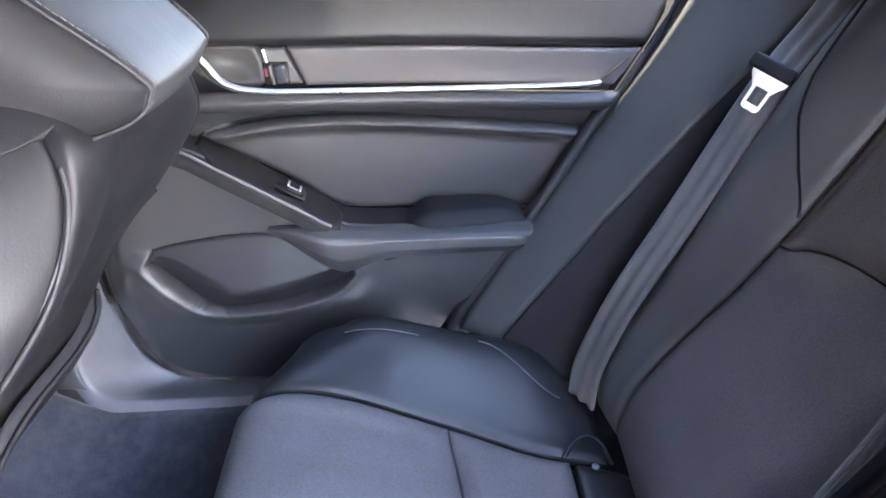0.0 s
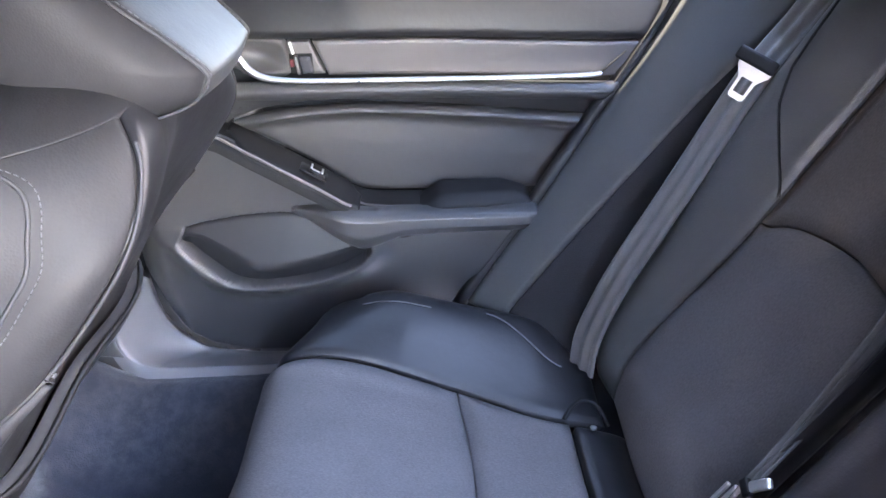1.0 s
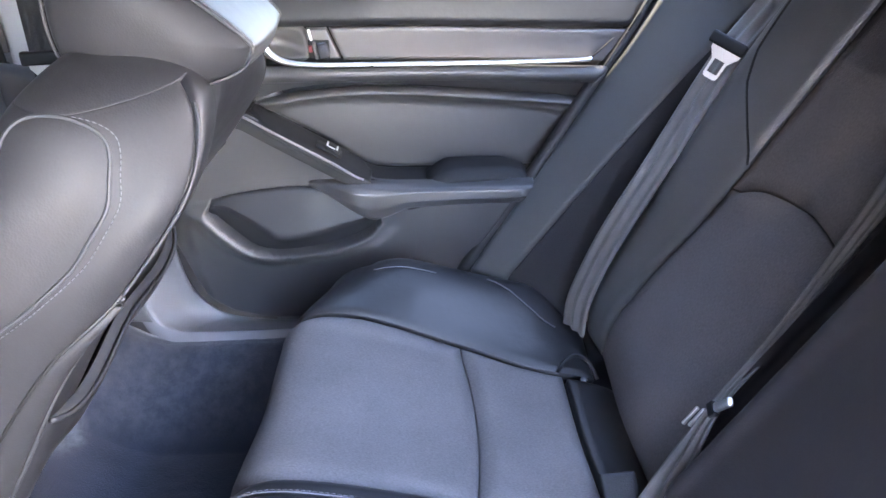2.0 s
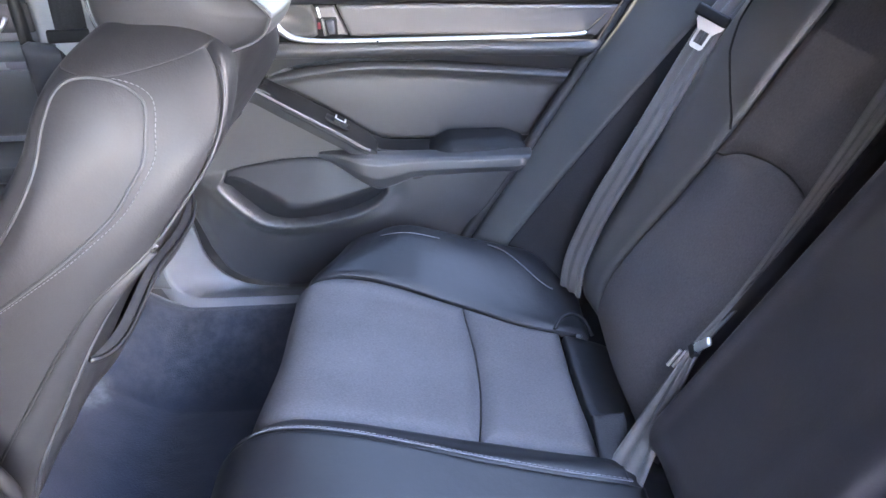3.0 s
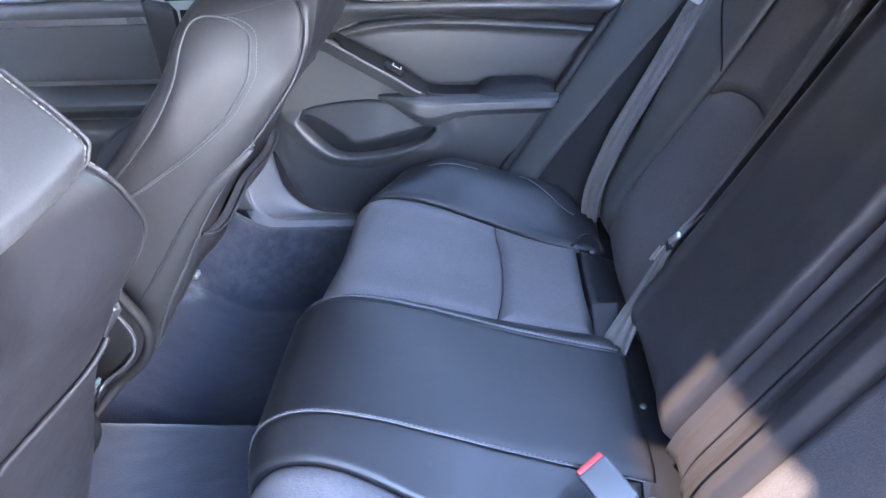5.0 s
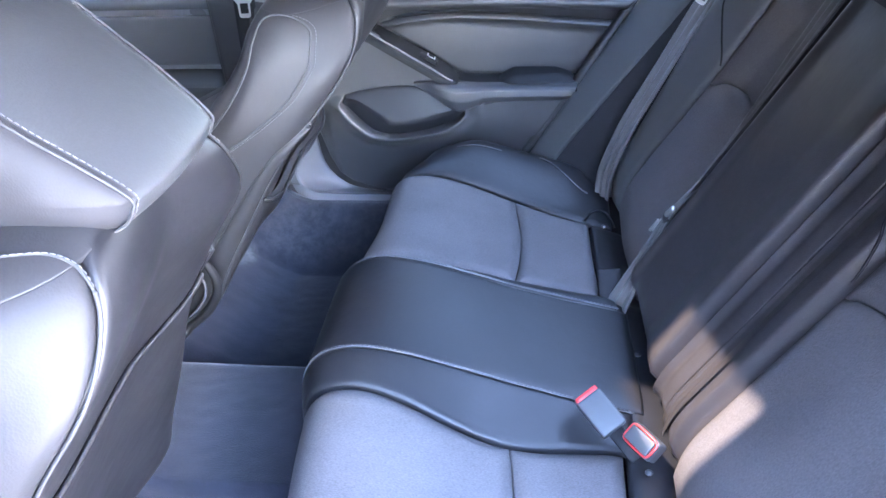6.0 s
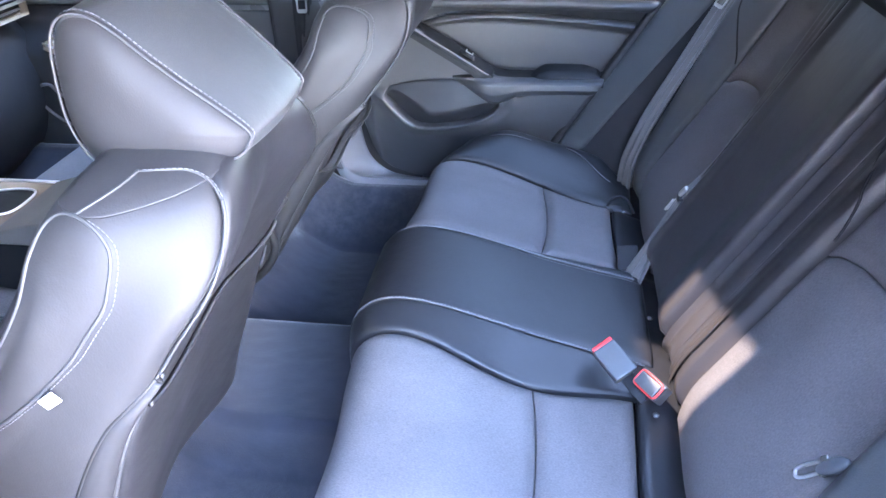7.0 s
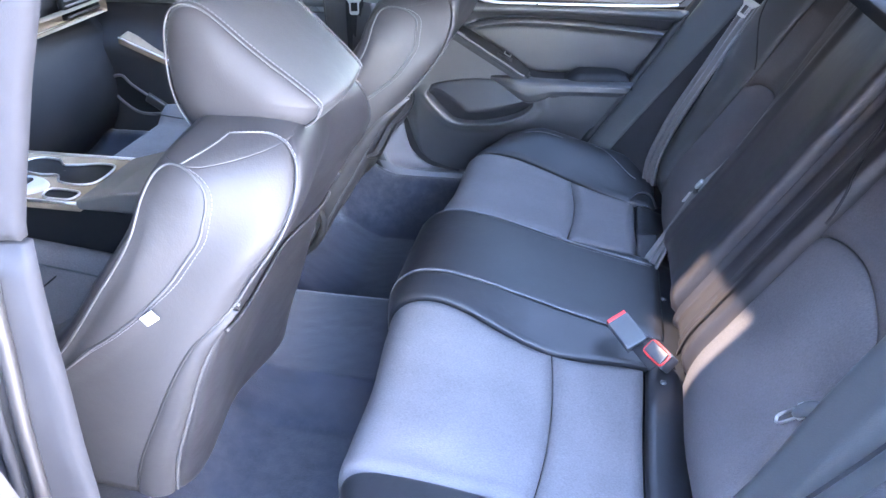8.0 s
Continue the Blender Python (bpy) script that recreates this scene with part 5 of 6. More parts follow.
def seat_point(u, v):
    """u: 0 floor to 1 top; v: -5 to 5 round the half rings, 0 at the back centre."""
    a = abs(v) / 5 * 100
    i, j = min(int(u * 160), 179), min(int(a), 99)
    f, g = u * 160 - i, a - j
    p = (RING_FULL[i, j] * (1 - f) + RING_FULL[i + 1, j] * f) * (1 - g) + (RING_FULL[i, j + 1] * (1 - f) + RING_FULL[i + 1, j + 1] * f) * g
    return np.array([p[1], math.copysign(p[0], v) if v else 0.0, p[2]])


def seat_grid(u0, u1, v0, v1, nu, nv):
    return np.array([[seat_point(u, v) for v in v0 + (v1 - v0) * ease(nv)] for u in u0 + (u1 - u0) * ease(nu)])


def seat_shift(P, o):
    return np.asarray(P) + np.array(o)


def front_seat(name, centre, label, tag_side):
    """Front seat at its centre line; meshes lie in car coordinates moved by centre."""
    o = np.array([centre[0], centre[1], centre[2]])
    t = thing(name, (o[0] - 0.8, o[1], 0.16), label, "car seat", "front seats")
    shear = 0.17 if o[1] < 0 else 0.0

    def sh(P):
        Q = seat_shift(P, o)
        if o[1] < 0:
            w = Q[..., 1] - o[1]
            Q[..., 1] = o[1] + np.where(w > 0, w * (1 - 0.18 * smooth01((Q[..., 2] - 0.40) / 0.25)), w)
        else:
            # hollow under the map pocket, with the near edge band running on down
            w = Q[..., 1] - o[1]
            Q[..., 0] -= 0.15 * smooth01((0.525 - Q[..., 2]) / 0.13) * smooth01((w + 0.192) / 0.03) * smooth01((Q[..., 0] + 0.74) / 0.08)
        Q[..., 0] += shear * np.clip(0.76 - Q[..., 2], 0, 0.5) ** 1.0 * smooth01((0.78 - Q[..., 2]) / 0.12)
        return Q

    TOP = 0.888
    lean = -0.26 if o[1] > 0 else 0.0

    def round_off(u, reach):
        f = np.clip((u - (TOP - reach)) / reach, 0, 1)
        return 1 - np.sqrt(np.clip(1 - f * f, 0, 1))

    def vp(u):
        base = flow(u, [0.0, 0.35, 0.45, 0.52, 0.59, 0.66, 0.76], [2.75, 2.60, 2.30, 2.07, 1.92, 1.92, 2.03]) + lean
        return base + (2.64 + lean - base) * round_off(u, 0.085)

    def vf(u):
        return 3.36 + lean - 0.72 * round_off(u, 0.085)

    def strip(va, vb, s, nu, nv):
        us = 0.09 + (TOP - 0.09) * (0.35 * np.linspace(0, 1, nu) + 0.65 * np.sin(np.linspace(0, 1, nu) * math.pi / 2))
        g = []
        for u in us:
            a, b = (f(u) if callable(f) else f for f in (va, vb))
            vs = a + (b - a) * ease(nv)
            g.append([seat_point(u, s * v) for v in (vs if s > 0 else vs[::-1])])
        return sh(np.array(g))

    patch("back_panel", sh(seat_grid(0.09, 0.93, -1, 1, 80, 40)), VINYL, t, puff=0.005, r=0.010, flip=True, label="black leatherette back panel")
    for s in (1, -1):
        sd = (0, 0, 1, 1)
        patch("rear_wrap", strip(1.0, 4.2, s, 110, 64), VINYL_SOFT, t, puff=0.004, r=0.010, sides=(0, 0, 1, 0) if s > 0 else (0, 0, 0, 1), flip=True, label="smooth black leatherette wrap")
        G = strip(vp, vf, s, 120, 40)
        nn = grid_normals(strip(2.0, 3.36, s, 120, 40))
        inset = G - nn * (-0.004)
        side = patch("side_panel", inset, SIDE_PANEL, t, puff=0.006, r=0.014, sides=sd, flip=True, skirt=0.006, label="padded side panel edged with piping", normals=nn)
        patch("front_cover", strip(4.2, 5.0, s, 110, 26), CLOTH, t, puff=0.0, r=0.010, sides=sd, flip=True, label="charcoal cloth front")
        us = TOP * np.sin(np.linspace(0.09, 1, 150) * math.pi / 2)
        edge = np.array([seat_point(u, s * vp(u)) for u in us] + [seat_point(u, s * vf(u)) for u in us[::-1][1:149]])
        tube("piping", sh(edge), 0.0018, PIPING, side, label="grey piping")
        ln2 = sh([seat_point(u, s * (vp(u) - 0.085)) for u in np.linspace(0.25, TOP - 0.004, 170)])
        stitches("stitching", ln2 + np.array([0.0004, 0.0008 * s, 0.0006]), THREAD, t, pitch=0.0050, length=0.0038, rad=0.00055)
        ln3 = sh([seat_point(u, s * (1.0 + 0.245 * smooth01((0.50 - u) / 0.09))) for u in np.linspace(0.10, 0.82, 140)])
        tube("seam_cord", ln3[:75], 0.0020, RUBBER, t)
        tube("seam_cord", ln3[74:], 0.0018, PIPING if s < 0 else RUBBER, t)
        if o[1] > 0:
            continue
        ln4 = sh([seat_point(u, s * v) for u, v in zip(np.linspace(TOP, 1.0, 24), np.linspace(2.64 + lean, 1.9, 24))])
        tube("seam_cord", ln4, 0.0014, PIPING, t)
        ln5 = sh([seat_point(u, s * v) for u, v in spline([(1.0, 1.9), (0.975, 1.55), (0.94, 1.25), (0.885, 1.06), (0.82, 1.0)], 30)])
        tube("seam_cord", ln5, 0.0014, PIPING, t)
        stitches("stitching", ln5 + np.array([0.002, 0, 0.0010]), THREAD, t, pitch=0.0050, length=0.0038, rad=0.00055)
    patch("top_cap", sh(seat_grid(TOP, 1.124, -5, 5, 24, 100)), VINYL_SOFT, t, puff=0.0, flip=True, label="black leatherette shoulder")
    # padded bands along both edges of the back, pointed at the top
    for s in (1, -1):
        G = []
        for u in 0.09 + 0.385 * ease(60):
            wide = 0.24 * smooth01((0.50 - u) / 0.09)
            vs = s * (0.99 + (0.015 + wide) * ease(16))
            row = np.array([seat_point(u, v) for v in (vs if s > 0 else vs[::-1])])
            G.append(row)
        G = np.array(G)
        nn = grid_normals(G) * -1
        hill = np.sin(ease(16) * math.pi) ** 0.6 * 0.007
        band = patch("edge_band", sh(G + nn * hill[None, :, None]), VINYL_SOFT, t, puff=0.0, flip=True, skirt=0.008, label="padded black leatherette edge band")
        line = sh([seat_point(u, s * 0.985) + np.array([0.002, -0.001 * s, 0.001]) for u in np.linspace(0.09, 0.475, 70)])
        tube("piping", line, 0.0028, PIPING if s < 0 else VINYL, band, label="rolled piping")
    # map pocket low on the back
    G = []
    for i, u in enumerate(ease(40)):
        row = []
        for j, v in enumerate(ease(40)):
            w = 2 * v - 1
            p = seat_point(0.09 + (0.195 if o[1] > 0 else 0.31) * u + 0.020 * abs(w) ** 3 * u, 0.955 * w)
            swell = 0.004 + (0.016 * u * (1 - w ** 4) + 0.006 * math.sin(u * math.pi) if o[1] > 0 else 0.003 * math.sin(u * math.pi))
            row.append(sh(p) + np.array([0.87, 0.0, -0.48]) * swell)
        G.append(row)
    G = np.array(G)
    bag = patch("map_pocket", G, VINYL, t, puff=0.003, r=0.008, flip=True, skirt=0.012, label="black map pocket", normals=np.broadcast_to(np.array([-0.87, 0.0, 0.48]), G.shape))
    tube("pocket_hem", G[-1], 0.0032, VINYL, bag, label="rolled pocket hem")
    # seat base
    P = []
    for u in ease(40):
        row = []
        for v in ease(36):
            w = -0.255 + 0.51 * v
            a = abs(w)
            x = -0.72 - 0.50 * u
            z = 0.41 + 0.05 * u - 0.09 * smooth01((u - 0.86) / 0.14) + 0.035 * smooth01((a - 0.15) / 0.05) - 0.12 * smooth01((a - 0.215) / 0.045)
            row.append((x + o[0], w + o[1], z))
        P.append(row)
    patch("seat_cushion", np.array(P), CLOTH, t, puff=0.006, r=0.02, flip=True, skirt=0.10, label="charcoal cloth seat cushion")
    for s in (1, -1):
        line = [(-0.74 - 0.44 * u + o[0], s * 0.165 + o[1], 0.41 + 0.05 * u + 0.014) for u in np.linspace(0, 1, 40)]
        tube("seam_cord", line, 0.002, PIPING, t)
    line = [(-0.93 + o[0], -0.16 + 0.32 * v + o[1], 0.432) for v in np.linspace(0, 1, 20)]
    tube("seam_cord", line, 0.0018, PLASTIC_DARK, t)
    for s in (1, -1):
        part("base_side", box_bm((0.50, 0.03, 0.13), (-0.93 + o[0], s * 0.245 + o[1], 0.325), 0.012, 3), PLASTIC, t, "dark plastic seat base cover")
        part("rail", box_bm((0.46, 0.035, 0.03), (-0.93 + o[0], s * 0.20 + o[1], 0.235), 0.004, 2), PLASTIC_DARK, t, "dark seat rail")
        if s > 0 and o[1] > 0:
            part("rail_end", box_bm((0.034, 0.024, 0.012), (-0.668 + o[0], s * 0.174 + o[1], 0.226), 0.003, 2), STEEL, t, "grey rail end cap")
    if tag_side:
        p = sh([seat_point(0.518, 2.04 * tag_side)])[0]
        part("airbag_tag", box_bm((0.020, 0.003, 0.013), p + np.array([0.006, 0.004 * tag_side, -0.006]), 0.0008, 1, Euler((0.0, -0.6, 0.1)).to_matrix()), TAG, t, "small white fabric tag")
    return t


def headrest(seat_label, o):
    """Padded headrest on two posts; profile in x and z, wider towards the front."""
    o = np.array(o)
    t = thing("headrest", (o[0] - 0.34, o[1], o[2] + 0.88), seat_label, "headrest", "front headrests")
    prof = spline([(-0.426, 0.998), (-0.390, 1.010), (-0.337, 0.965), (-0.277, 0.910), (-0.272, 0.893), (-0.290, 0.876), (-0.35, 0.861), (-0.405, 0.856), (-0.432, 0.885), (-0.440, 0.93)], 90, closed=True)
    c = prof.mean(axis=0)
    def half(x):
        return np.interp(x, [-0.46, -0.40, -0.32, -0.265], [0.090, 0.090, 0.084, 0.074])
    # band round the middle
    G = []
    for k in range(91):
        q = prof[k % 90]
        d = (q - c) / np.linalg.norm(q - c)
        row = []
        for v in ease(24):
            w = (2 * v - 1)
            lift = 0.006 * (1 - w * w)
            row.append((q[0] + d[0] * lift + o[0], w * half(q[0]) + o[1], q[1] + d[1] * lift + o[2]))
        G.append(row)
    patch("centre_band", np.array(G), HEADREST_LIT, t, puff=0.003, r=0.008, sides=(0, 0, 1, 1), skirt=0.004, label="black leatherette centre band")
    for s in (1, -1):
        verts, faces = [], []
        nr = 14
        for i in range(nr):
            f = 1 - (i / (nr - 1)) ** 1.4
            for k in range(90):
                q = c + (prof[k] - c) * f
                wv = half(q[0]) * 0.985 + 0.020 * (1 - f ** 3) - 0.004 * smooth01((f - 0.93) / 0.07)
                verts.append((q[0] + o[0], s * wv + o[1], q[1] + o[2]))
        for i in range(nr - 1):
            for k in range(90):
                a, b = i * 90 + k, i * 90 + (k + 1) % 90
                f4 = (a, b, b + 90, a + 90)
                faces.append(f4 if s < 0 else f4[::-1])
        side = mesh_object("side_panel", verts, faces, SIDE_PANEL, t, "padded smooth side panel")
        ring = np.array([(q[0] + o[0], s * (half(q[0]) + 0.0005) + o[1], q[1] + o[2]) for q in prof])
        tube("piping", ring, 0.0013, PIPING, side, closed=True, label="grey piping")
        ring2 = np.array([(c[0] + (q[0] - c[0]) * 1.01 + o[0], s * (half(q[0]) - 0.006) + o[1], c[1] + (q[1] - c[1]) * 1.015 + o[2] + 0.0008) for q in prof])
        stitches("stitching", np.concatenate([ring2[-8:], ring2[:50]]), THREAD, t, pitch=0.0050, length=0.0038, rad=0.00055)
        bm = bmesh.new()
        bmesh.ops.create_cone(bm, cap_ends=True, segments=16, radius1=0.006, radius2=0.006, depth=0.06)
        bm.transform(Matrix.Translation((-0.36 + o[0], s * 0.055 + o[1], 0.868 + o[2])))
        part("post", bm, CHROME, t, "steel headrest post")
    return t


PASS = (0.0, 0.355, 0.0)
DRIV = (-0.03, -0.355, 0.004)
front_seat("front_passenger_seat", PASS, "black leatherette front seat back with grey piping and map pocket", 0)
headrest("black leatherette headrest with stitched edges on the front passenger seat", (0.06, 0.355, -0.012))
front_seat("driver_seat", DRIV, "black leatherette driver seat with white side tag and map pocket", -1)
headrest("black leatherette headrest with stitched edges on the driver seat", (0.0, -0.355, 0.0))


# ---- centre console ----
def extrude_profile(name, prof, y0, y1, mat, parent, label="", bevel=0.006):
    bm = bmesh.new()
    a = [bm.verts.new((p[0], y0, p[1])) for p in prof]
    b = [bm.verts.new((p[0], y1, p[1])) for p in prof]
    bm.faces.new(a)
    bm.faces.new(b[::-1])
    n = len(prof)
    for i in range(n):
        bm.faces.new((a[i], b[i], b[(i + 1) % n], a[(i + 1) % n]))
    bmesh.ops.recalc_face_normals(bm, faces=bm.faces[:])
    bmesh.ops.bevel(bm, geom=bm.edges[:], offset=bevel, segments=3, profile=0.6, affect="EDGES")
    return part(name, bm, mat, parent, label)


def console():
    t = thing("centre_console", (-0.8, 0, 0.25), "black centre console with padded lid and cup holders", "centre console")
    extrude_profile("body", [(-1.45, 0.53), (-0.62, 0.53), (-0.60, 0.52), (-0.60, 0.40), (-0.64, 0.30), (-0.67, 0.16), (-1.45, 0.16)], -0.105, 0.085, PLASTIC_DARK, t)
    extrude_profile("lid", [(-0.950, 0.532), (-0.940, 0.552), (-0.86, 0.574), (-0.62, 0.603), (-0.575, 0.590), (-0.56, 0.535)], -0.112, 0.09, LID_SUNLIT, t, "padded leatherette lid coloured warm grey as if sunlit", 0.007)
    rim = spline([(-0.565, 0.078, 0.560), (-0.535, 0.078, 0.505), (-0.512, 0.078, 0.440), (-0.535, 0.074, 0.385), (-0.59, 0.07, 0.335), (-0.61, -0.01, 0.315), (-0.59, -0.085, 0.335), (-0.535, -0.09, 0.385), (-0.512, -0.095, 0.44), (-0.535, -0.095, 0.505), (-0.565, -0.095, 0.56), (-0.568, 0, 0.562)], 100, closed=True)
    tube("rear_rim", rim, 0.0085, PLASTIC_DARK, t, closed=True, label="glossy dark rim of the rear tray")
    c = rim.mean(axis=0)
    tube("inner_rim", c + (rim - c) * np.array([0.9, 0.86, 0.84]) - np.array([0.012, 0, 0]), 0.0035, GLOSS, t, closed=True, label="shiny inner edge of the rear tray")
    for y in (-0.096, 0.078):
        side = [(-0.575, 0.55), (-0.535, 0.50), (-0.516, 0.44), (-0.54, 0.385), (-0.60, 0.33), (-0.66, 0.33), (-0.66, 0.55)]
        extrude_profile("tray_wall", side, y - 0.004, y + 0.004, PLASTIC_DARK, t, "black side wall of the rear tray", 0.002)
    module = part("socket_module", box_bm((0.030, 0.060, 0.040), (-0.600, 0.0, 0.372), 0.004, 2, Euler((0, 0.5, 0)).to_matrix()), PLASTIC_DARK, t, "black socket module in the tray")
    part("power_socket", box_bm((0.006, 0.030, 0.016), (-0.584, 0.02, 0.384), 0.002, 2, Euler((0, 0.5, 0)).to_matrix()), SOCKET, module, "small green grey socket cover")
    extrude_profile("top_plate", [(-1.42, 0.545), (-0.935, 0.545), (-0.935, 0.528), (-1.42, 0.528)], -0.112, 0.092, TAN, t, "satin wood-look trim plate", 0.003)
    wells = {
        "cup_holder": [(-1.175, 0.052), (-1.145, 0.066), (-1.105, 0.060), (-1.078, 0.040), (-1.045, 0.044), (-1.000, 0.056), (-0.962, 0.050), (-0.952, 0.010), (-0.958, -0.030), (-0.990, -0.042), (-1.035, -0.034), (-1.060, -0.008), (-1.100, -0.010), (-1.150, 0.000), (-1.180, 0.020)],
        "coin_tray": [(-1.030, -0.068), (-0.985, -0.066), (-0.958, -0.074), (-0.960, -0.100), (-0.995, -0.104), (-1.025, -0.096)],
    }
    for nm, line in wells.items():
        o = spline(line, 80, closed=True)
        c = o.mean(axis=0)
        verts, faces = [], []
        for f, z in ((1.0, 0.5475), (0.97, 0.5482), (0.93, 0.5466), (0.60, 0.5462), (0.02, 0.5462)):
            verts += [(c[0] + (q[0] - c[0]) * f, c[1] + (q[1] - c[1]) * f, z) for q in o]
        for r in range(4):
            for k in range(80):
                a, b = r * 80 + k, r * 80 + (k + 1) % 80
                faces.append((a, b, b + 80, a + 80))
        well = mesh_object(nm, verts, faces, PLASTIC_DARK, t, "dark recessed well in the trim plate")
        tube("well_rim", [(q[0], q[1], 0.549) for q in o], 0.0024, CHROME, well, closed=True, label="bright rim")
    knob = pad("shift_panel", [(-1.16, -0.030), (-1.10, -0.024), (-1.055, -0.040), (-1.045, -0.070), (-1.08, -0.098), (-1.16, -0.100)], lambda a, b, h: (a, b, 0.546 + h), 0.010, 0.012, PILLAR, t, "pale satin gear selector panel")
    for k in range(3):
        part("shift_button", box_bm((0.018, 0.030, 0.006), (-1.145 + 0.028 * k, -0.064, 0.559), 0.002, 2), PLASTIC_DARK, knob, "black gear button")
    for y in (-0.112, 0.092):
        tube("edge_trim", [(x, y, 0.547) for x in np.linspace(-1.42, -0.94, 20)], 0.0035, CHROME, t, label="bright edge line")
    return t


console()


def dashboard():
    t = thing("dashboard", (-1.5, 0, 0.3), "black dashboard with light trim strip", "dashboard")
    prof = spline([(-1.95, 0.88), (-1.60, 0.90), (-1.46, 0.88), (-1.415, 0.83), (-1.43, 0.76), (-1.46, 0.70), (-1.42, 0.62), (-1.40, 0.50), (-1.44, 0.38), (-1.55, 0.27), (-1.75, 0.22)], 60)
    P = np.array([[(q[0], y, q[1]) for q in prof] for y in np.linspace(-0.74, 0.74, 40)])
    patch("dash_body", P, VINYL_SOFT, t, puff=0.0, skirt=0.02, flip=True)
    P = np.array([[(-1.415 - 0.004 * v, y, 0.742 - 0.036 * v) for v in np.linspace(0, 1, 6)] for y in np.linspace(-0.72, 0.72, 40)])
    patch("dash_trim", P, TAN, t, puff=0.002, r=0.005, flip=False, skirt=0.03, label="wood-look trim strip")
    tube("trim_edge", [(-1.414, y, 0.703) for y in np.linspace(-0.72, 0.72, 30)], 0.004, CHROME, t, label="bright lower edge of the trim strip")
    for y in (0.64, -0.02):
        vent = part("air_vent", box_bm((0.02, 0.15, 0.062), (-1.414, y, 0.742), 0.006, 2), PLASTIC_DARK, t, "black air vent")
        for k in range(4):
            part("vent_slat", box_bm((0.012, 0.135, 0.004), (-1.402, y, 0.721 + 0.014 * k), 0.001, 1), BEZEL, vent, "silver vent slat")
    return t


dashboard()


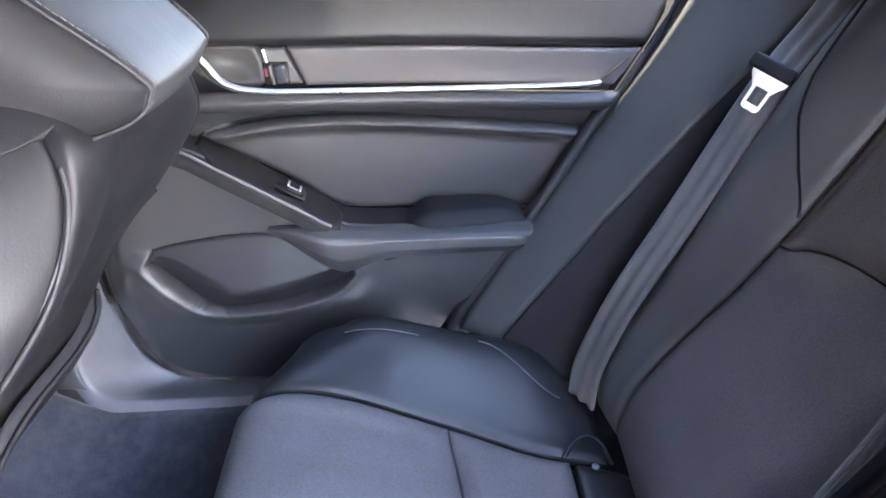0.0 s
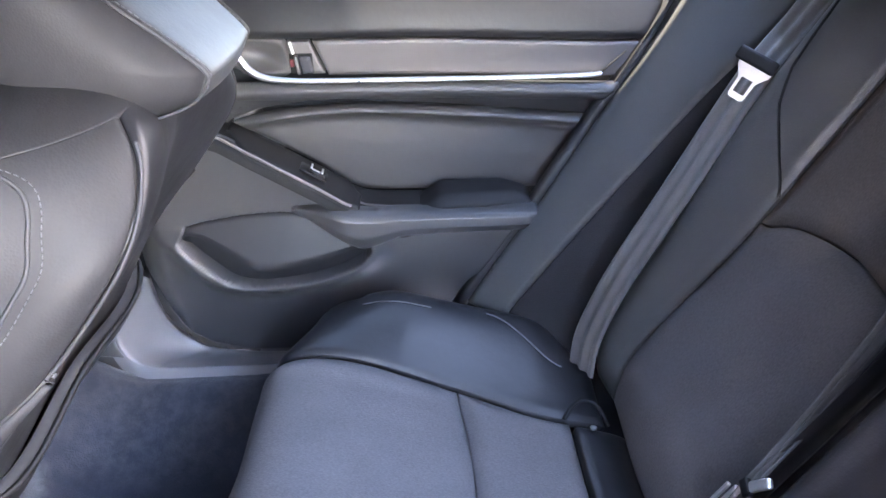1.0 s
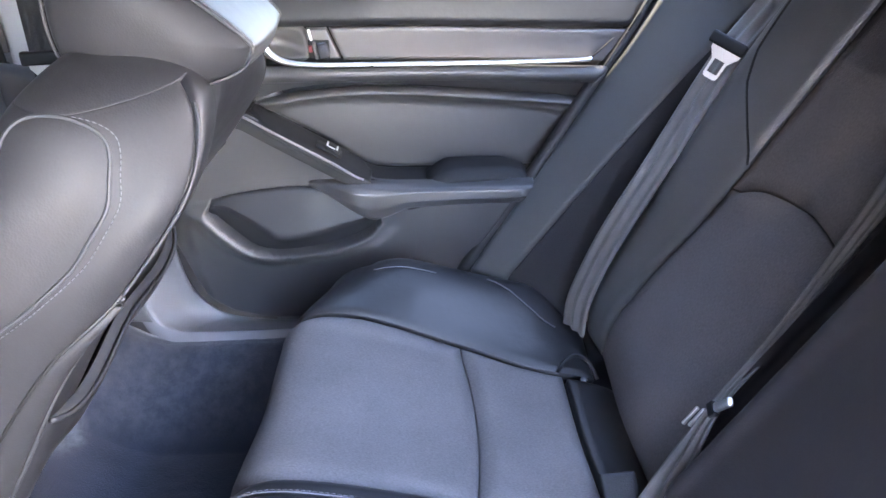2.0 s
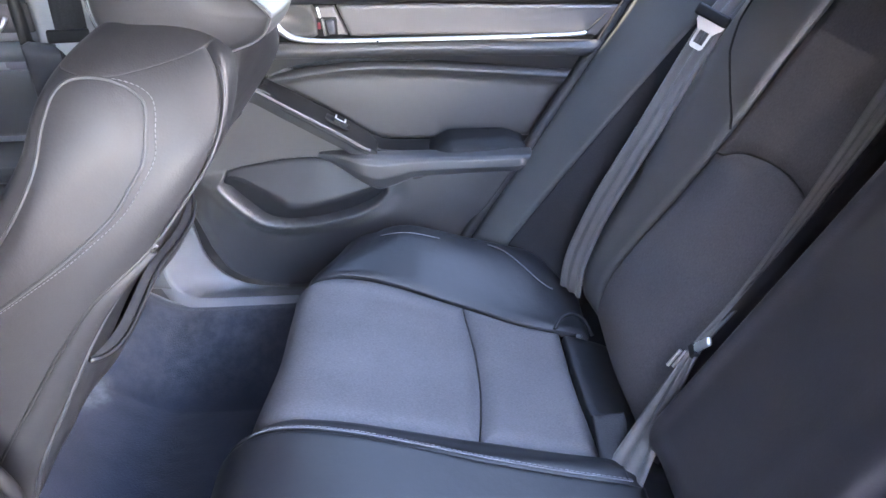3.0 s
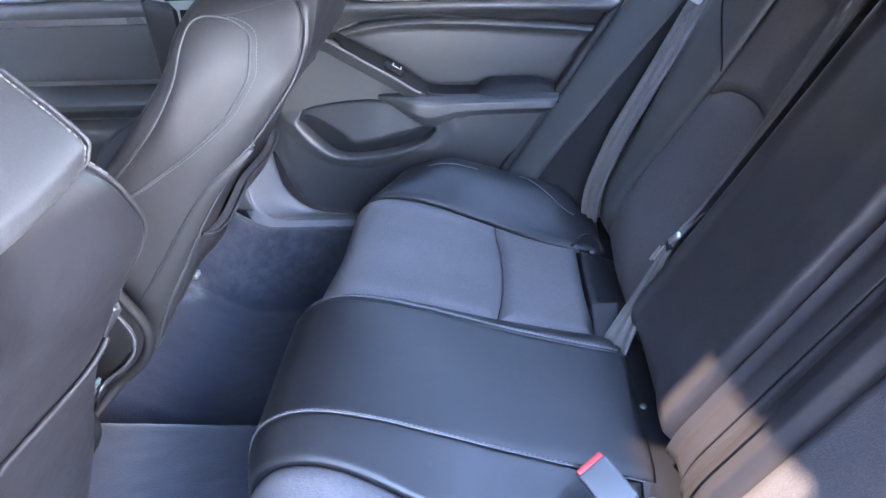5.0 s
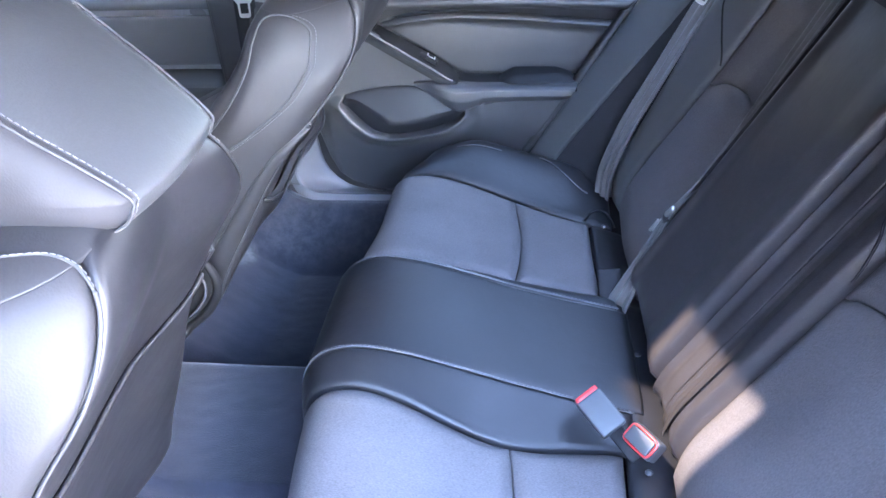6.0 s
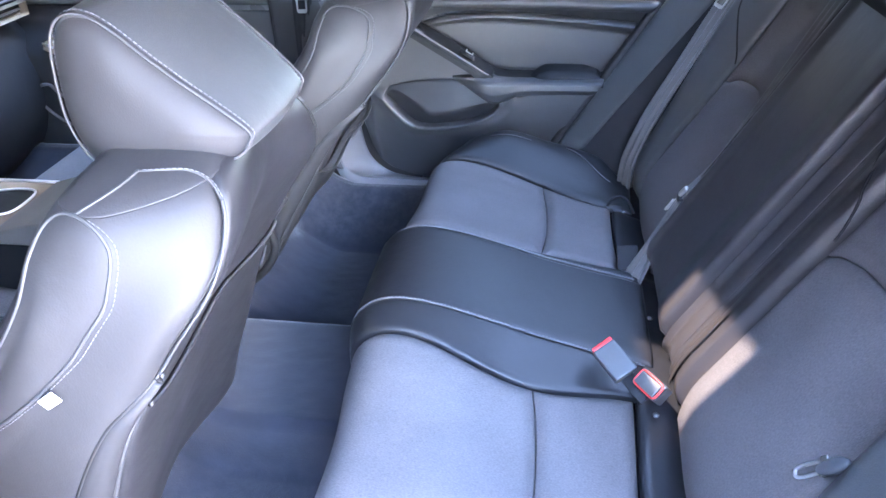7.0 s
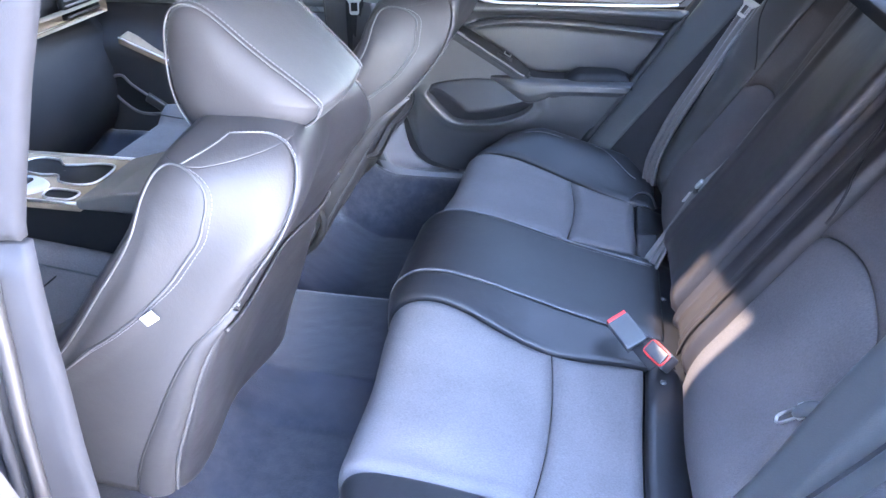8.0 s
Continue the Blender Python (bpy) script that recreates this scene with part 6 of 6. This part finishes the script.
def left_pillar():
    """Pillar and seal at the front of the open left rear doorway."""
    def edge(z):
        return np.interp(z, [-0.02, 0.2, 0.50, 0.63, 0.70, 0.77, 0.83, 0.90, 0.93, 0.97, 1.04, 1.09, 1.28], [-0.585, -0.495, -0.425, -0.408, -0.400, -0.389, -0.382, -0.370, -0.364, -0.347, -0.315, -0.289, -0.195])
    for nm, z0, z1, proud, words in (("pillar_left", -0.02, 0.918, 0.0, "grey lower pillar trim at the open rear doorway"), ("pillar_left_upper", 0.922, 1.28, 0.004, "pale grey upper pillar trim at the open rear doorway")):
        P = np.array([[(edge(z) - 0.30 * u, -0.775 - proud - 0.055 * smooth01(u * 2.5), z) for u in ease(24)] for z in np.linspace(z0, z1, 30)])
        tagged(patch(nm, P, SEAL, None, puff=0.006, r=0.012, flip=False, skirt=0.008), words, "door pillar", kind="structure")
    for line, rad, mat, words in (
            ([(-0.560, 0.20), (-0.470, 0.48), (-0.441, 0.636), (-0.426, 0.727), (-0.411, 0.804), (-0.401, 0.857), (-0.392, 0.90)], 0.0065, RUBBER, "black rubber door seal along the pillar"),
            ([(-0.572, 0.20), (-0.482, 0.48), (-0.455, 0.640), (-0.440, 0.727), (-0.427, 0.802), (-0.417, 0.86), (-0.408, 0.90)], 0.0050, SEAL, "pale lip of the door seal along the pillar")):
        path = [(q[0], -0.783 - 0.055 * float(smooth01((edge(q[1]) - q[0]) / 0.30 * 2.5)), q[1]) for q in spline([(a, 0.0, b) for a, b in line], 50)[:, [0, 2]]]
        tagged(tube("door_seal", path, rad, mat, None), words, "door seal", kind="structure")
    # unseen roof rail, added to keep direct sun off the left side trim
    X, V = np.meshgrid(np.linspace(-0.95, 0.80, 16), np.linspace(0, 1, 8), indexing="ij")
    slab("roof_rail_sun_block", np.stack([X, -0.665 - 0.135 * V, 1.305 - 0.05 * V ** 2 - 0.05 * ((X + 0.2) / 0.8) ** 2], 2), PAINT, 0.03, "unseen silver roof rail added to block sun over the doorway", "roof rail")
    xs = np.linspace(-0.62, 0.25, 20)
    P = np.array([[(x, -0.69 - 0.12 * v, 0.255 - 0.03 * v ** 2) for v in ease(10)] for x in xs])
    ob = patch("sill_left", P, PLASTIC, None, puff=0.006, r=0.01, skirt=0.10, flip=True)
    tagged(ob, "dark grey door sill of the open doorway", "sill trim", kind="structure")


left_pillar()


def open_left_door():
    """The left rear door, swung open on the pillar."""
    hinge, ang = np.array([-0.52, -0.87]), radians(-66)
    ax, out = np.array([math.cos(ang), math.sin(ang)]), np.array([math.sin(ang), -math.cos(ang)])
    t = thing("rear_door", (hinge[0], hinge[1], 0.0), "open silver rear door with dark grey inner panel", "car door")
    def at(u, z, d):
        q = hinge + ax * u + out * d
        return (q[0], q[1], z)
    P = np.array([[at(0.02 + 0.98 * u, 0.02 + 0.86 * v, 0.03 - 0.05 * (2 * v - 1) ** 2) for v in ease(16)] for u in ease(20)])
    patch("outer_skin", P, PAINT, t, puff=0.02, r=0.05, skirt=0.03, flip=True, label="silver painted outer skin")
    P = np.array([[at(0.04 + 0.93 * u, 0.05 + 0.83 * v, -0.06 - 0.03 * math.sin(v * math.pi)) for v in ease(24)] for u in ease(30)])
    patch("inner_panel", P, PLASTIC, t, puff=0.01, r=0.03, skirt=0.05, label="dark grey inner panel")
    P = np.array([[at(0.08 + 0.75 * u, 0.50 + 0.07 * v, -0.10 - 0.02 * math.sin(v * math.pi)) for v in ease(12)] for u in ease(24)])
    patch("arm_pad", P, VINYL, t, puff=0.01, r=0.02, skirt=0.06, label="black padded armrest")
    rail = spline([at(0.0, 0.88, 0), at(0.06, 1.05, 0.03), at(0.16, 1.22, 0.07), at(0.40, 1.27, 0.08), at(0.70, 1.22, 0.07), at(0.96, 0.96, 0.02), at(0.99, 0.88, 0)], 60)
    tube("window_frame", rail, 0.022, PLASTIC_DARK, t, label="black window frame")
    P = np.array([[at(0.03 + 0.93 * u, 0.86 + v * (0.02 + np.interp(u, [0, 0.15, 0.4, 0.72, 1], [0.0, 0.33, 0.385, 0.33, 0.02])), 0.02 + 0.06 * v) for v in np.linspace(0, 1, 8)] for u in np.linspace(0, 1, 20)])
    patch("pane", P, PRIVACY, t, puff=0, skirt=0.004, label="dark tinted glass pane")
    return t


open_left_door()
